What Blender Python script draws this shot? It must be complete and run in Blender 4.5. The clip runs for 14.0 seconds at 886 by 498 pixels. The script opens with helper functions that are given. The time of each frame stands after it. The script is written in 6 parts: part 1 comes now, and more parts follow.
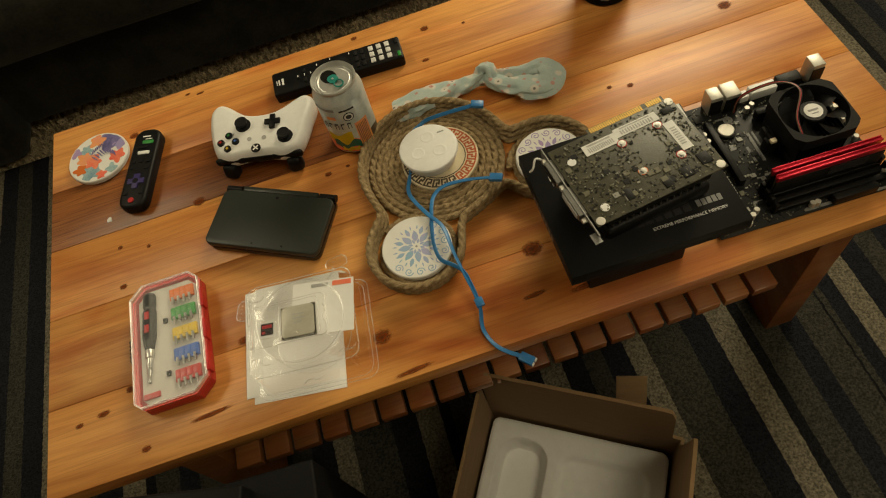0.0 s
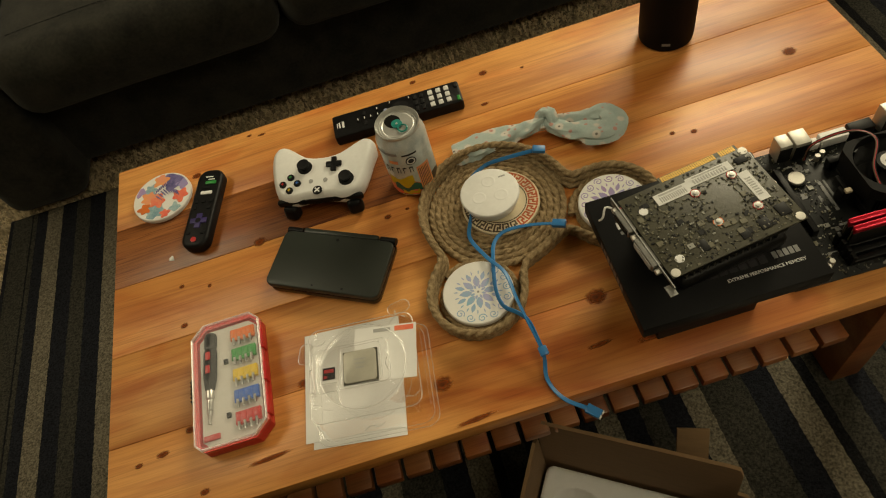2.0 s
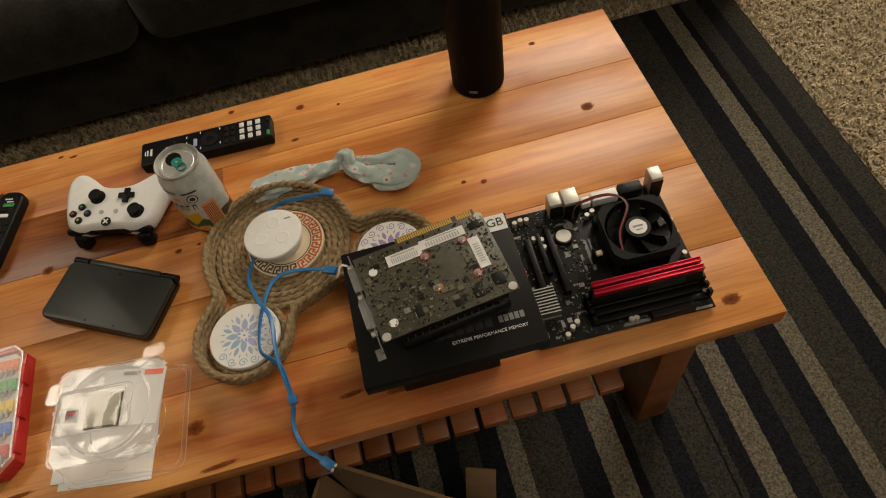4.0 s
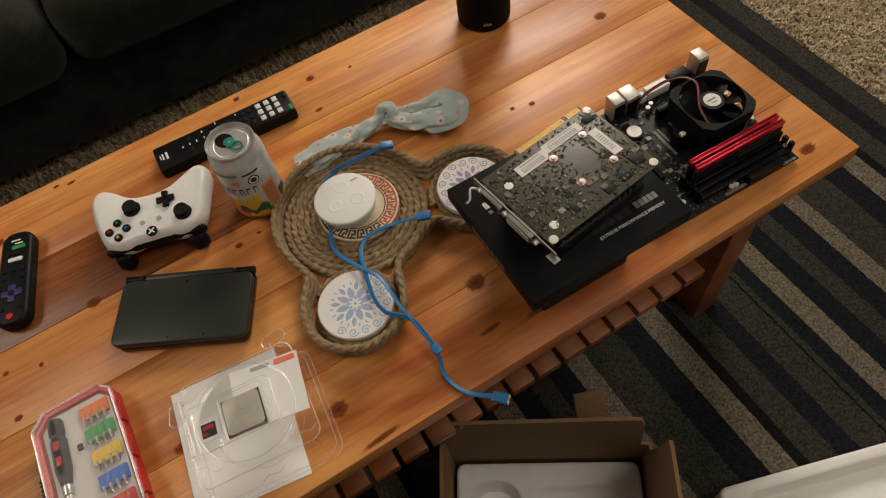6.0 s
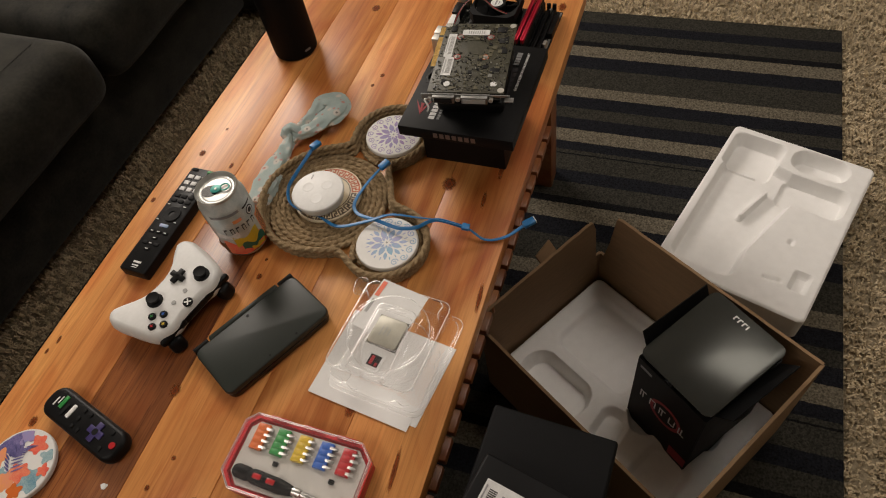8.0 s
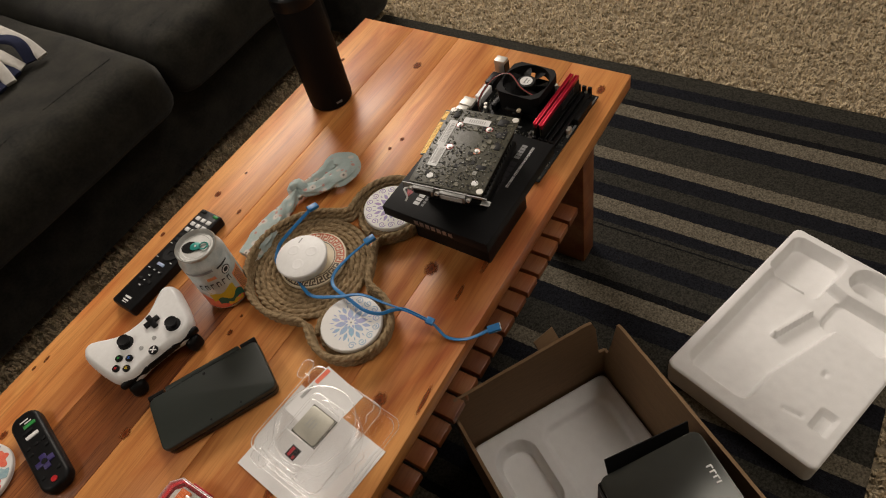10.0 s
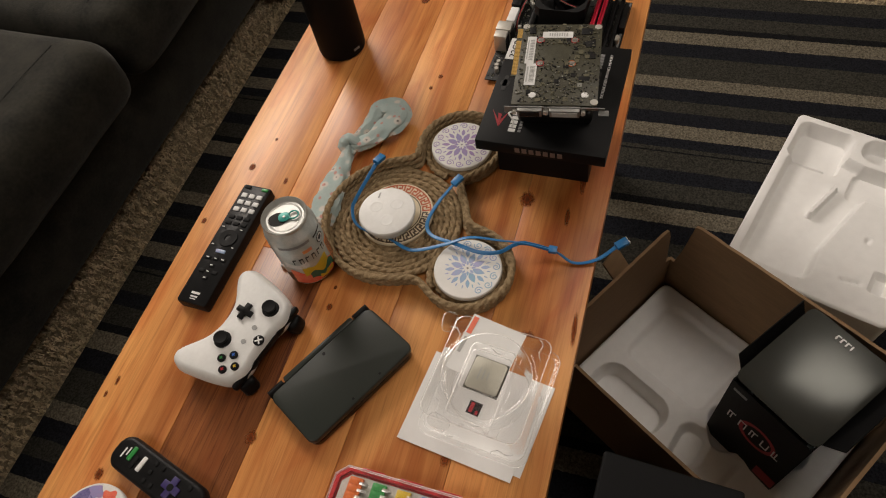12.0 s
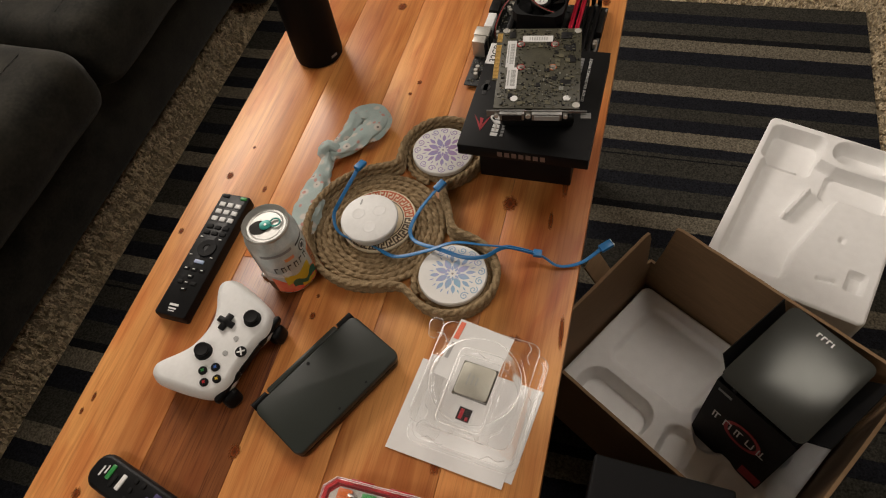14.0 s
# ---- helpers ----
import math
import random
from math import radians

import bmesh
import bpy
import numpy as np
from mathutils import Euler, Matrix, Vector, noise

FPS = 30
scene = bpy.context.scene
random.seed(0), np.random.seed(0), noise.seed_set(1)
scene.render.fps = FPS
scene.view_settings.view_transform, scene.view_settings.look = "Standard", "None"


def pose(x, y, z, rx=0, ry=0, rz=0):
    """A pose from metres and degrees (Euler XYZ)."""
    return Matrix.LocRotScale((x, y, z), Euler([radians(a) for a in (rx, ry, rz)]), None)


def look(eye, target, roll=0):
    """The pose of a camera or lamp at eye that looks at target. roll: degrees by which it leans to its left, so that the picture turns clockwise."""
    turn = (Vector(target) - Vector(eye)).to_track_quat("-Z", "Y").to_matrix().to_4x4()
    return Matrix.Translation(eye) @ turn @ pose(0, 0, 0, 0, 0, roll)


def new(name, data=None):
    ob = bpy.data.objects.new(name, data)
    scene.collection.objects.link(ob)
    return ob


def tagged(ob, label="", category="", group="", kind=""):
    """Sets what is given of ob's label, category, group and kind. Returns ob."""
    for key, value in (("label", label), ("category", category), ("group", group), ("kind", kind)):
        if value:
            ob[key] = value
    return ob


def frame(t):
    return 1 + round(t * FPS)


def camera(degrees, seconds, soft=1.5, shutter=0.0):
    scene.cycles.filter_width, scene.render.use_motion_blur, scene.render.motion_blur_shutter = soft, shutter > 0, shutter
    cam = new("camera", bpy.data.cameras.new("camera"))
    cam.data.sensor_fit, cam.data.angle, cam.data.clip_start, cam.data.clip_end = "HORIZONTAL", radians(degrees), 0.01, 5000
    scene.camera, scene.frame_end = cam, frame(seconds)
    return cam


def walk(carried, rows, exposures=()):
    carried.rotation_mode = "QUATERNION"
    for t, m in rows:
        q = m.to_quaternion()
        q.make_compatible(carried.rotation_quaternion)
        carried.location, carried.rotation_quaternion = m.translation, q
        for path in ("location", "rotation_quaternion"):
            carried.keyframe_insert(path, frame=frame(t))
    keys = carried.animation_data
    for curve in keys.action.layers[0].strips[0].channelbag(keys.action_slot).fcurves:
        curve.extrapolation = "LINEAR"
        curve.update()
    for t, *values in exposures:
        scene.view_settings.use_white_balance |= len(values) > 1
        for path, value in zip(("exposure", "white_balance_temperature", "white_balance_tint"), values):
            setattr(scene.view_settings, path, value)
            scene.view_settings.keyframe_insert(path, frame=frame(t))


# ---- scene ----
cam = camera(67.1, 14.0, soft=1.1)
PATH = [
    (0, (0.505, -0.846, 1.167), (0.531, 0.175, -0.553), -17.6),
    (0.5, (0.439, -0.837, 1.163), (0.32, 0.256, -0.507), -17.5),
    (1, (0.47, -0.828, 1.179), (0.335, 0.28, -0.481), -20.8),
    (1.5, (0.475, -0.825, 1.168), (0.378, 0.302, -0.482), -22.2),
    (2, (0.474, -0.821, 1.175), (0.443, 0.305, -0.478), -19.2),
    (2.5, (0.537, -0.821, 1.158), (0.543, 0.311, -0.491), -21.6),
    (3, (0.676, -0.811, 1.16), (0.758, 0.283, -0.513), -18.6),
    (3.2, (0.719, -0.826, 1.17), (0.779, 0.262, -0.507), -12.9),
    (5.3, (0.707, -0.835, 1.186), (0.796, 0.248, -0.493), -11.4),
    (5.5, (0.618, -0.807, 1.161), (0.865, 0.251, -0.518), -10.3),
    (6, (0.453, -0.797, 1.135), (0.843, 0.187, -0.562), -11.2),
    (6.5, (0.307, -0.875, 1.202), (0.801, 0.08, -0.484), -18.7),
    (7, (0.107, -0.764, 1.191), (0.932, 0.05, -0.439), -15.4),
    (7.5, (0.014, -0.708, 1.171), (1.016, -0.05, -0.429), -15.2),
    (7.7, (0.011, -0.721, 1.179), (1.054, -0.156, -0.432), -13.3),
    (9.8, (0.226, -0.885, 1.228), (1.156, -0.082, -0.351), -13.8),
    (10, (0.209, -0.883, 1.223), (1.114, -0.024, -0.34), -15.9),
    (10.5, (0.193, -0.863, 1.201), (0.98, 0.021, -0.411), -22.4),
    (11, (0.124, -0.709, 1.194), (1.009, 0.029, -0.44), -16.5),
    (11.5, (0.082, -0.616, 1.183), (1.011, -0.009, -0.481), -14.3),
    (12, (0.085, -0.612, 1.196), (1.05, -0.07, -0.469), -14.9),
    (12.5, (0.085, -0.608, 1.2), (1.088, -0.077, -0.446), -15.3),
    (13, (0.086, -0.618, 1.196), (1.064, -0.09, -0.466), -17.0),
    (13.5, (0.088, -0.612, 1.196), (1.063, -0.107, -0.477), -16.2),
    (14, (0.081, -0.599, 1.188), (1.091, -0.125, -0.471), -12.5),
]
EXPOSURES = [(0, -0.34, 8250, -6), (2.0, -0.35, 8050, -6), (3.2, -0.39, 7350, 4), (5.5, -0.36, 6750, 7), (7.0, -0.26, 6400, 10), (14, -0.22, 6350, 10)]
walk(cam, [(t, look(a, b, r)) for t, a, b, r in PATH], EXPOSURES)

# ---- light: dim warm room lamps in the evening ----
world = bpy.data.worlds.new("room_world")
scene.world = world
world.use_nodes = True
world.node_tree.nodes["Background"].inputs["Color"].default_value = (1.0, 0.86, 0.68, 1)
world.node_tree.nodes["Background"].inputs["Strength"].default_value = 0.03


def area_lamp(name, eye, target, size, power, color):
    data = bpy.data.lights.new(name, "AREA")
    data.shape, data.size, data.energy, data.color = "DISK", size, power, color
    ob = new(name, data)
    ob.matrix_world = look(eye, target)
    return ob


area_lamp("lamp_behind_sofa", (2.25, 1.5, 2.15), (0.9, -0.3, 0.3), 1.25, 84, (0.98, 0.865, 0.75))
area_lamp("room_lamp", (-0.95, 0.40, 2.37), (-0.6, 0.1, 0.0), 1.2, 28, (0.98, 0.865, 0.75))
# Unseen fill added overhead to brighten the carton, foam and right side.
area_lamp("ceiling_lamp", (1.35, -1.25, 2.37), (1.2, -1.15, 0.0), 1.1, 18, (0.98, 0.865, 0.75))


# ---- materials ----
def mat(name, color, rough=0.5, metal=0.0, color2=None, scale=40.0, bump=0.0, bump_scale=300.0, coat=0.0, spec=0.5, detail=4.0, stretch=(1, 1, 1), rough_var=0.08, sheen=0.0):
    """A surface with colour varied at two scales, uneven gloss and fine relief; scale in pieces per metre."""
    m = bpy.data.materials.new(name)
    m.use_nodes = True
    nt = m.node_tree
    n, l = nt.nodes, nt.links
    b = n["Principled BSDF"]
    c2 = color2 or tuple(v * 0.82 for v in color)
    tc = n.new("ShaderNodeTexCoord")
    mp = n.new("ShaderNodeMapping")
    mp.inputs["Scale"].default_value = stretch
    l.new(tc.outputs["Object"], mp.inputs["Vector"])
    a = n.new("ShaderNodeTexNoise")
    a.inputs["Scale"].default_value, a.inputs["Detail"].default_value = scale, detail
    l.new(mp.outputs[0], a.inputs["Vector"])
    f = n.new("ShaderNodeTexNoise")
    f.inputs["Scale"].default_value, f.inputs["Detail"].default_value = scale * 9, 3
    l.new(mp.outputs[0], f.inputs["Vector"])
    mx = n.new("ShaderNodeMix")
    mx.data_type = "FLOAT"
    mx.inputs[0].default_value = 0.35
    l.new(a.outputs["Fac"], mx.inputs[2])
    l.new(f.outputs["Fac"], mx.inputs[3])
    r = n.new("ShaderNodeValToRGB")
    r.color_ramp.elements[0].position, r.color_ramp.elements[1].position = 0.35, 0.65
    r.color_ramp.elements[0].color, r.color_ramp.elements[1].color = (*c2, 1), (*color, 1)
    l.new(mx.outputs[0], r.inputs["Fac"])
    l.new(r.outputs["Color"], b.inputs["Base Color"])
    rr = n.new("ShaderNodeMapRange")
    rr.inputs[3].default_value, rr.inputs[4].default_value = max(0.02, rough - rough_var), min(1, rough + rough_var)
    l.new(a.outputs["Fac"], rr.inputs[0])
    l.new(rr.outputs[0], b.inputs["Roughness"])
    b.inputs["Metallic"].default_value = metal
    b.inputs["Specular IOR Level"].default_value = spec
    b.inputs["Coat Weight"].default_value = coat
    if sheen:
        b.inputs["Sheen Weight"].default_value, b.inputs["Sheen Roughness"].default_value = sheen, 0.5
    if bump:
        h = n.new("ShaderNodeTexNoise")
        h.inputs["Scale"].default_value, h.inputs["Detail"].default_value = bump_scale, 3
        l.new(mp.outputs[0], h.inputs["Vector"])
        bp = n.new("ShaderNodeBump")
        bp.inputs["Strength"].default_value, bp.inputs["Distance"].default_value = bump, 0.002
        l.new(h.outputs["Fac"], bp.inputs["Height"])
        l.new(bp.outputs[0], b.inputs["Normal"])
    return m


def clear_plastic(name, tint=(1, 1, 1), rough=0.04, body=0.12, ior=1.5):
    """Thin clear plastic: mostly let through, with a real gloss by angle."""
    m = bpy.data.materials.new(name)
    m.use_nodes = True
    n, l = m.node_tree.nodes, m.node_tree.links
    b = n.new("ShaderNodeBsdfGlossy")
    b.inputs["Color"].default_value, b.inputs["Roughness"].default_value = (0.95, 0.95, 0.94, 1), rough
    t = n.new("ShaderNodeBsdfTransparent")
    t.inputs[0].default_value = (*tint, 1)
    fr = n.new("ShaderNodeFresnel")
    fr.inputs["IOR"].default_value = ior
    ad = n.new("ShaderNodeMath")
    ad.inputs[1].default_value = body
    l.new(fr.outputs[0], ad.inputs[0])
    mx = n.new("ShaderNodeMixShader")
    l.new(ad.outputs[0], mx.inputs[0])
    l.new(t.outputs[0], mx.inputs[1])
    l.new(b.outputs[0], mx.inputs[2])
    l.new(mx.outputs[0], n["Material Output"].inputs["Surface"])
    return m


def wood(name, light, dark, rough=0.32, grain=1.0, seed=0.0, coat=0.15, vary=0.25, fleck=0.22):
    """Varnished pine, grain along x: broad cathedral bands, fine streaks, tone by plank."""
    m = bpy.data.materials.new(name)
    m.use_nodes = True
    n, l = m.node_tree.nodes, m.node_tree.links
    b = n["Principled BSDF"]
    tc, oi = n.new("ShaderNodeTexCoord"), n.new("ShaderNodeObjectInfo")
    off = n.new("ShaderNodeVectorMath")
    off.operation = "MULTIPLY_ADD"
    off.inputs[1].default_value = (1, 1, 1)
    comb = n.new("ShaderNodeCombineXYZ")
    sc = n.new("ShaderNodeMath")
    sc.operation = "MULTIPLY"
    sc.inputs[1].default_value = 17.0
    l.new(oi.outputs["Random"], sc.inputs[0])
    for k in range(3):
        l.new(sc.outputs[0], comb.inputs[k])
    l.new(tc.outputs["Object"], off.inputs[0])
    l.new(comb.outputs[0], off.inputs[2])

    def noise_at(stretch, scale, detail, dist=0.0):
        mp = n.new("ShaderNodeMapping")
        mp.inputs["Scale"].default_value = stretch
        mp.inputs["Location"].default_value = (seed, seed * 2, seed)
        l.new(off.outputs[0], mp.inputs["Vector"])
        t = n.new("ShaderNodeTexNoise")
        t.inputs["Scale"].default_value, t.inputs["Detail"].default_value = scale, detail
        t.inputs["Distortion"].default_value = dist
        l.new(mp.outputs[0], t.inputs["Vector"])
        return t.outputs["Fac"]

    def ramp(fac, *stops):
        r = n.new("ShaderNodeValToRGB")
        e = r.color_ramp.elements
        e[0].position, e[0].color = stops[0][0], (*stops[0][1], 1)
        e[1].position, e[1].color = stops[-1][0], (*stops[-1][1], 1)
        for p, c in stops[1:-1]:
            s = e.new(p)
            s.color = (*c, 1)
        l.new(fac, r.inputs["Fac"])
        return r.outputs["Color"]

    def mix(kind, fac, a, c):
        x = n.new("ShaderNodeMix")
        x.data_type, x.blend_type = "RGBA", kind
        x.inputs[0].default_value = fac
        l.new(a, x.inputs[6])
        l.new(c, x.inputs[7])
        return x.outputs[2]

    mid = tuple((p + q) / 2 for p, q in zip(light, dark))
    broad = noise_at((1.0, 8.0, 8.0), 2.2 * grain, 3, 0.8)
    fine = noise_at((1.0, 22.0, 22.0), 8.0 * grain, 9, 0.6)
    streak = noise_at((1.0, 55.0, 55.0), 14.0 * grain, 8, 0.2)
    cloud = noise_at((1.0, 3.5, 3.5), 4.5, 4, 1.2)
    blotch = noise_at((1.0, 2.5, 2.5), 3.0, 3, 0.3)
    base = ramp(broad, (0.30, dark), (0.45, mid), (0.62, light), (0.8, mid))
    base = mix("MULTIPLY", 0.42, base, ramp(fine, (0.30, (0.62, 0.42, 0.32)), (0.56, (1, 1, 1))))
    base = mix("MULTIPLY", fleck, base, ramp(streak, (0.33, (0.36, 0.23, 0.15)), (0.50, (1, 1, 1))))
    base = mix("MULTIPLY", fleck, base, ramp(noise_at((1.0, 16.0, 16.0), 5.5 * grain, 6, 1.6), (0.30, (0.34, 0.19, 0.12)), (0.42, (1, 1, 1))))
    base = mix("MULTIPLY", 0.7, base, ramp(blotch, (0.3, (0.70, 0.58, 0.5)), (0.55, (1, 1, 1))))
    base = mix("MULTIPLY", 0.8, base, ramp(cloud, (0.34, (0.86, 0.62, 0.52)), (0.5, (1, 0.97, 0.95)), (0.66, (1.0, 1.0, 1.0))))
    tone = n.new("ShaderNodeHueSaturation")
    rg = n.new("ShaderNodeMapRange")
    rg.inputs[3].default_value, rg.inputs[4].default_value = 1 - vary, 1 + vary * 0.5
    l.new(oi.outputs["Random"], rg.inputs[0])
    l.new(rg.outputs[0], tone.inputs["Value"])
    l.new(base, tone.inputs["Color"])
    l.new(tone.outputs[0], b.inputs["Base Color"])
    rr = n.new("ShaderNodeMapRange")
    rr.inputs[3].default_value, rr.inputs[4].default_value = rough - 0.07, rough + 0.12
    l.new(blotch, rr.inputs[0])
    l.new(rr.outputs[0], b.inputs["Roughness"])
    b.inputs["Specular IOR Level"].default_value = 0.36
    b.inputs["Coat Weight"].default_value, b.inputs["Coat Roughness"].default_value = coat, 0.25
    bp = n.new("ShaderNodeBump")
    bp.inputs["Strength"].default_value, bp.inputs["Distance"].default_value = 0.06, 0.001
    l.new(streak, bp.inputs["Height"])
    l.new(bp.outputs[0], b.inputs["Normal"])
    return m


# ---- mesh helpers ----
def box(c, s, bev=0.0, seg=2, rz=0.0):
    bm = bmesh.new()
    bmesh.ops.create_cube(bm, size=1.0)
    bmesh.ops.scale(bm, vec=s, verts=bm.verts)
    if bev:
        bmesh.ops.bevel(bm, geom=bm.edges[:], offset=min(bev, min(s) * 0.49), segments=seg, affect="EDGES", profile=0.5)
    if rz:
        bmesh.ops.rotate(bm, verts=bm.verts, matrix=Matrix.Rotation(radians(rz), 3, "Z"))
    bmesh.ops.translate(bm, verts=bm.verts, vec=c)
    return bm


def merge(*bms):
    out = bmesh.new()
    for b in bms:
        me = bpy.data.meshes.new("tmp")
        b.to_mesh(me)
        b.free()
        out.from_mesh(me)
        bpy.data.meshes.remove(me)
    return out


def moved(bm, m):
    bmesh.ops.transform(bm, matrix=m, verts=bm.verts)
    return bm


def prism(outline, z0, z1, bev=0.0, seg=2):
    bm = bmesh.new()
    f = bm.faces.new([bm.verts.new((x, y, z0)) for x, y in outline])
    if f.normal.z < 0 or sum(a[0] * b[1] - b[0] * a[1] for a, b in zip(outline, outline[1:] + outline[:1])) < 0:
        f.normal_flip()
    ext = bmesh.ops.extrude_face_region(bm, geom=[f])
    top = [v for v in ext["geom"] if isinstance(v, bmesh.types.BMVert)]
    bmesh.ops.translate(bm, verts=top, vec=(0, 0, z1 - z0))
    bmesh.ops.recalc_face_normals(bm, faces=bm.faces)
    if bev:
        ed = [e for e in bm.edges if abs(e.verts[0].co.z - e.verts[1].co.z) < 1e-6]
        bmesh.ops.bevel(bm, geom=ed, offset=bev, segments=seg, affect="EDGES", profile=0.5)
    return bm


def rrect(w, h, r, n=5, cx=0.0, cy=0.0):
    pts = []
    for qx, qy, a0 in ((1, 1, 0), (-1, 1, 90), (-1, -1, 180), (1, -1, 270)):
        for k in range(n + 1):
            a = radians(a0 + 90 * k / n)
            pts.append((cx + qx * (w / 2 - r) + r * math.cos(a), cy + qy * (h / 2 - r) + r * math.sin(a)))
    return pts


def disc(r, n=32, cx=0.0, cy=0.0):
    return [(cx + r * math.cos(2 * math.pi * k / n), cy + r * math.sin(2 * math.pi * k / n)) for k in range(n)]


def lathe(profile, n=48):
    """profile: (radius, height) from the bottom's middle up and round to the top's middle."""
    bm = bmesh.new()
    rings = []
    for r, z in profile:
        rings.append([bm.verts.new((r * math.cos(2 * math.pi * k / n), r * math.sin(2 * math.pi * k / n), z)) for k in range(n)] if r > 1e-6 else [bm.verts.new((0, 0, z))])
    for a, b in zip(rings, rings[1:]):
        for k in range(n):
            q = [a[k % len(a)], a[(k + 1) % len(a)], b[(k + 1) % len(b)], b[k % len(b)]]
            u = []
            for v in q:
                if v not in u:
                    u.append(v)
            if len(u) > 2:
                bm.faces.new(u)
    bmesh.ops.recalc_face_normals(bm, faces=bm.faces)
    return bm


def spline(pts, step=0.004, closed=False):
    """Points at even steps along a smooth line through pts."""
    p = [Vector(q) for q in pts]
    n = len(p)
    out = []
    for i in range(n if closed else n - 1):
        a, b, c, d = (p[(i + k) % n] if closed else p[min(max(i + k, 0), n - 1)] for k in (-1, 0, 1, 2))
        m = max(1, int((c - b).length / step))
        for j in range(m):
            t = j / m
            out.append(0.5 * (2 * b + (c - a) * t + (2 * a - 5 * b + 4 * c - d) * t * t + (3 * b - a - 3 * c + d) * t ** 3))
    if not closed:
        out.append(p[-1])
    return out


def sweep(path, section, closed=False, up=(0, 0, 1), cap=True):
    """section(i, s): the (side, up) points of the cross-section at step i and length s."""
    bm = bmesh.new()
    n = len(path)
    s, rings, upv = 0.0, [], Vector(up)
    for i, p in enumerate(path):
        a, b = (path[(i - 1) % n], path[(i + 1) % n]) if closed else (path[max(i - 1, 0)], path[min(i + 1, n - 1)])
        d = (b - a).normalized()
        side = d.cross(upv)
        side = side.normalized() if side.length > 1e-4 else Vector((1, 0, 0))
        u = side.cross(d)
        if i:
            s += (p - path[i - 1]).length
        rings.append([bm.verts.new(p + side * x + u * y) for x, y in section(i, s)])
    m = len(rings[0])
    for i in range(n if closed else n - 1):
        a, b = rings[i], rings[(i + 1) % n]
        for k in range(m):
            bm.faces.new((a[k], a[(k + 1) % m], b[(k + 1) % m], b[k]))
    if not closed and cap:
        bm.faces.new(rings[0][::-1])
        bm.faces.new(rings[-1])
    bmesh.ops.recalc_face_normals(bm, faces=bm.faces)
    return bm


def tube(path, r, n=8, closed=False):
    pts = disc(r, n)
    return sweep(path, lambda i, s: pts, closed)


def rope(path, r, closed=False, lay=0.036, n=15):
    """Three strands laid round one another."""
    def section(i, s):
        out = []
        for k in range(n):
            a = 2 * math.pi * k / n
            q = r * (0.54 + 0.50 * abs(math.cos(1.5 * (a - 2 * math.pi * s / lay))) ** 0.6)
            out.append((q * math.cos(a), q * math.sin(a)))
        return out
    return sweep(path, section, closed)


def bars(rects, z, t=0.0004):
    """Thin flat printed bars (cx, cy, w, h) on a level."""
    return merge(*[box((x, y, z), (w, h, t)) for x, y, w, h in rects])


def letters(text, size, depth=0.0003):
    cu = bpy.data.curves.new("letters", "FONT")
    cu.body, cu.size, cu.extrude, cu.align_x, cu.align_y = text, size, depth, "CENTER", "CENTER"
    ob = new("letters", cu)
    dg = bpy.context.evaluated_depsgraph_get()
    me = bpy.data.meshes.new_from_object(ob.evaluated_get(dg))
    bm = bmesh.new()
    bm.from_mesh(me)
    bpy.data.objects.remove(ob)
    bpy.data.meshes.remove(me)
    bpy.data.curves.remove(cu)
    return bm


def part(name, bm, material, parent=None, label="", smooth=True, at=None):
    me = bpy.data.meshes.new(name)
    bm.to_mesh(me)
    bm.free()
    me.materials.append(material)
    if smooth:
        me.polygons.foreach_set("use_smooth", [True] * len(me.polygons))
        me.set_sharp_from_angle(angle=radians(35))
    ob = new(name, me)
    if parent:
        ob.parent = parent
    if at is not None:
        ob.matrix_basis = at
    if label:
        tagged(ob, label)
    if material.name.startswith("clear_"):
        ob.visible_shadow = False
    return ob


def thing(name, label, category, m, group="", kind=""):
    ob = new(name)
    ob.empty_display_size = 0.02
    ob.matrix_basis = m
    return tagged(ob, label, category, group, kind)


def share(ob, name, parent, m):
    """Another object on the same mesh."""
    o = new(name, ob.data)
    o.parent, o.matrix_basis = parent, m
    return o


TOP = 0.45

# ---- the room ----
# Pile darker than the tufts: the shade in their gaps is in its colour.
M_CARPET = mat("carpet_pile_shaded", (0.38, 0.315, 0.215), 0.95, color2=(0.20, 0.162, 0.108), scale=120, bump=0.6, bump_scale=260, spec=0.1)
M_TUFT = mat("carpet_tuft", (0.74, 0.615, 0.42), 0.95, color2=(0.30, 0.24, 0.155), scale=42, spec=0.1)
M_WALL = mat("wall_paint", (0.46, 0.43, 0.37), 0.8, scale=3, bump=0.1)
M_CEIL = mat("ceiling_paint", (0.68, 0.66, 0.62), 0.9, scale=3, bump=0.2)
floor = tagged(part("floor", box((0.6, 0.0, -0.05), (6.4, 6.0, 0.1)), M_CARPET), "beige shag carpet covering the whole floor", "carpet", kind="structure")
for nm, c, s in (("wall_north", (0.6, 3.06, 1.2), (6.64, 0.12, 2.4)), ("wall_south", (0.6, -3.06, 1.2), (6.64, 0.12, 2.4)), ("wall_east", (3.86, 0, 1.2), (0.12, 6.0, 2.4)), ("wall_west", (-2.66, 0, 1.2), (0.12, 6.0, 2.4))):
    tagged(part(nm, box(c, s), M_WALL), "plain painted wall closing the room", "wall", kind="structure")
tagged(part("ceiling", box((0.6, 0, 2.46), (6.64, 6.24, 0.12)), M_CEIL), "plain pale ceiling", "ceiling", kind="structure")


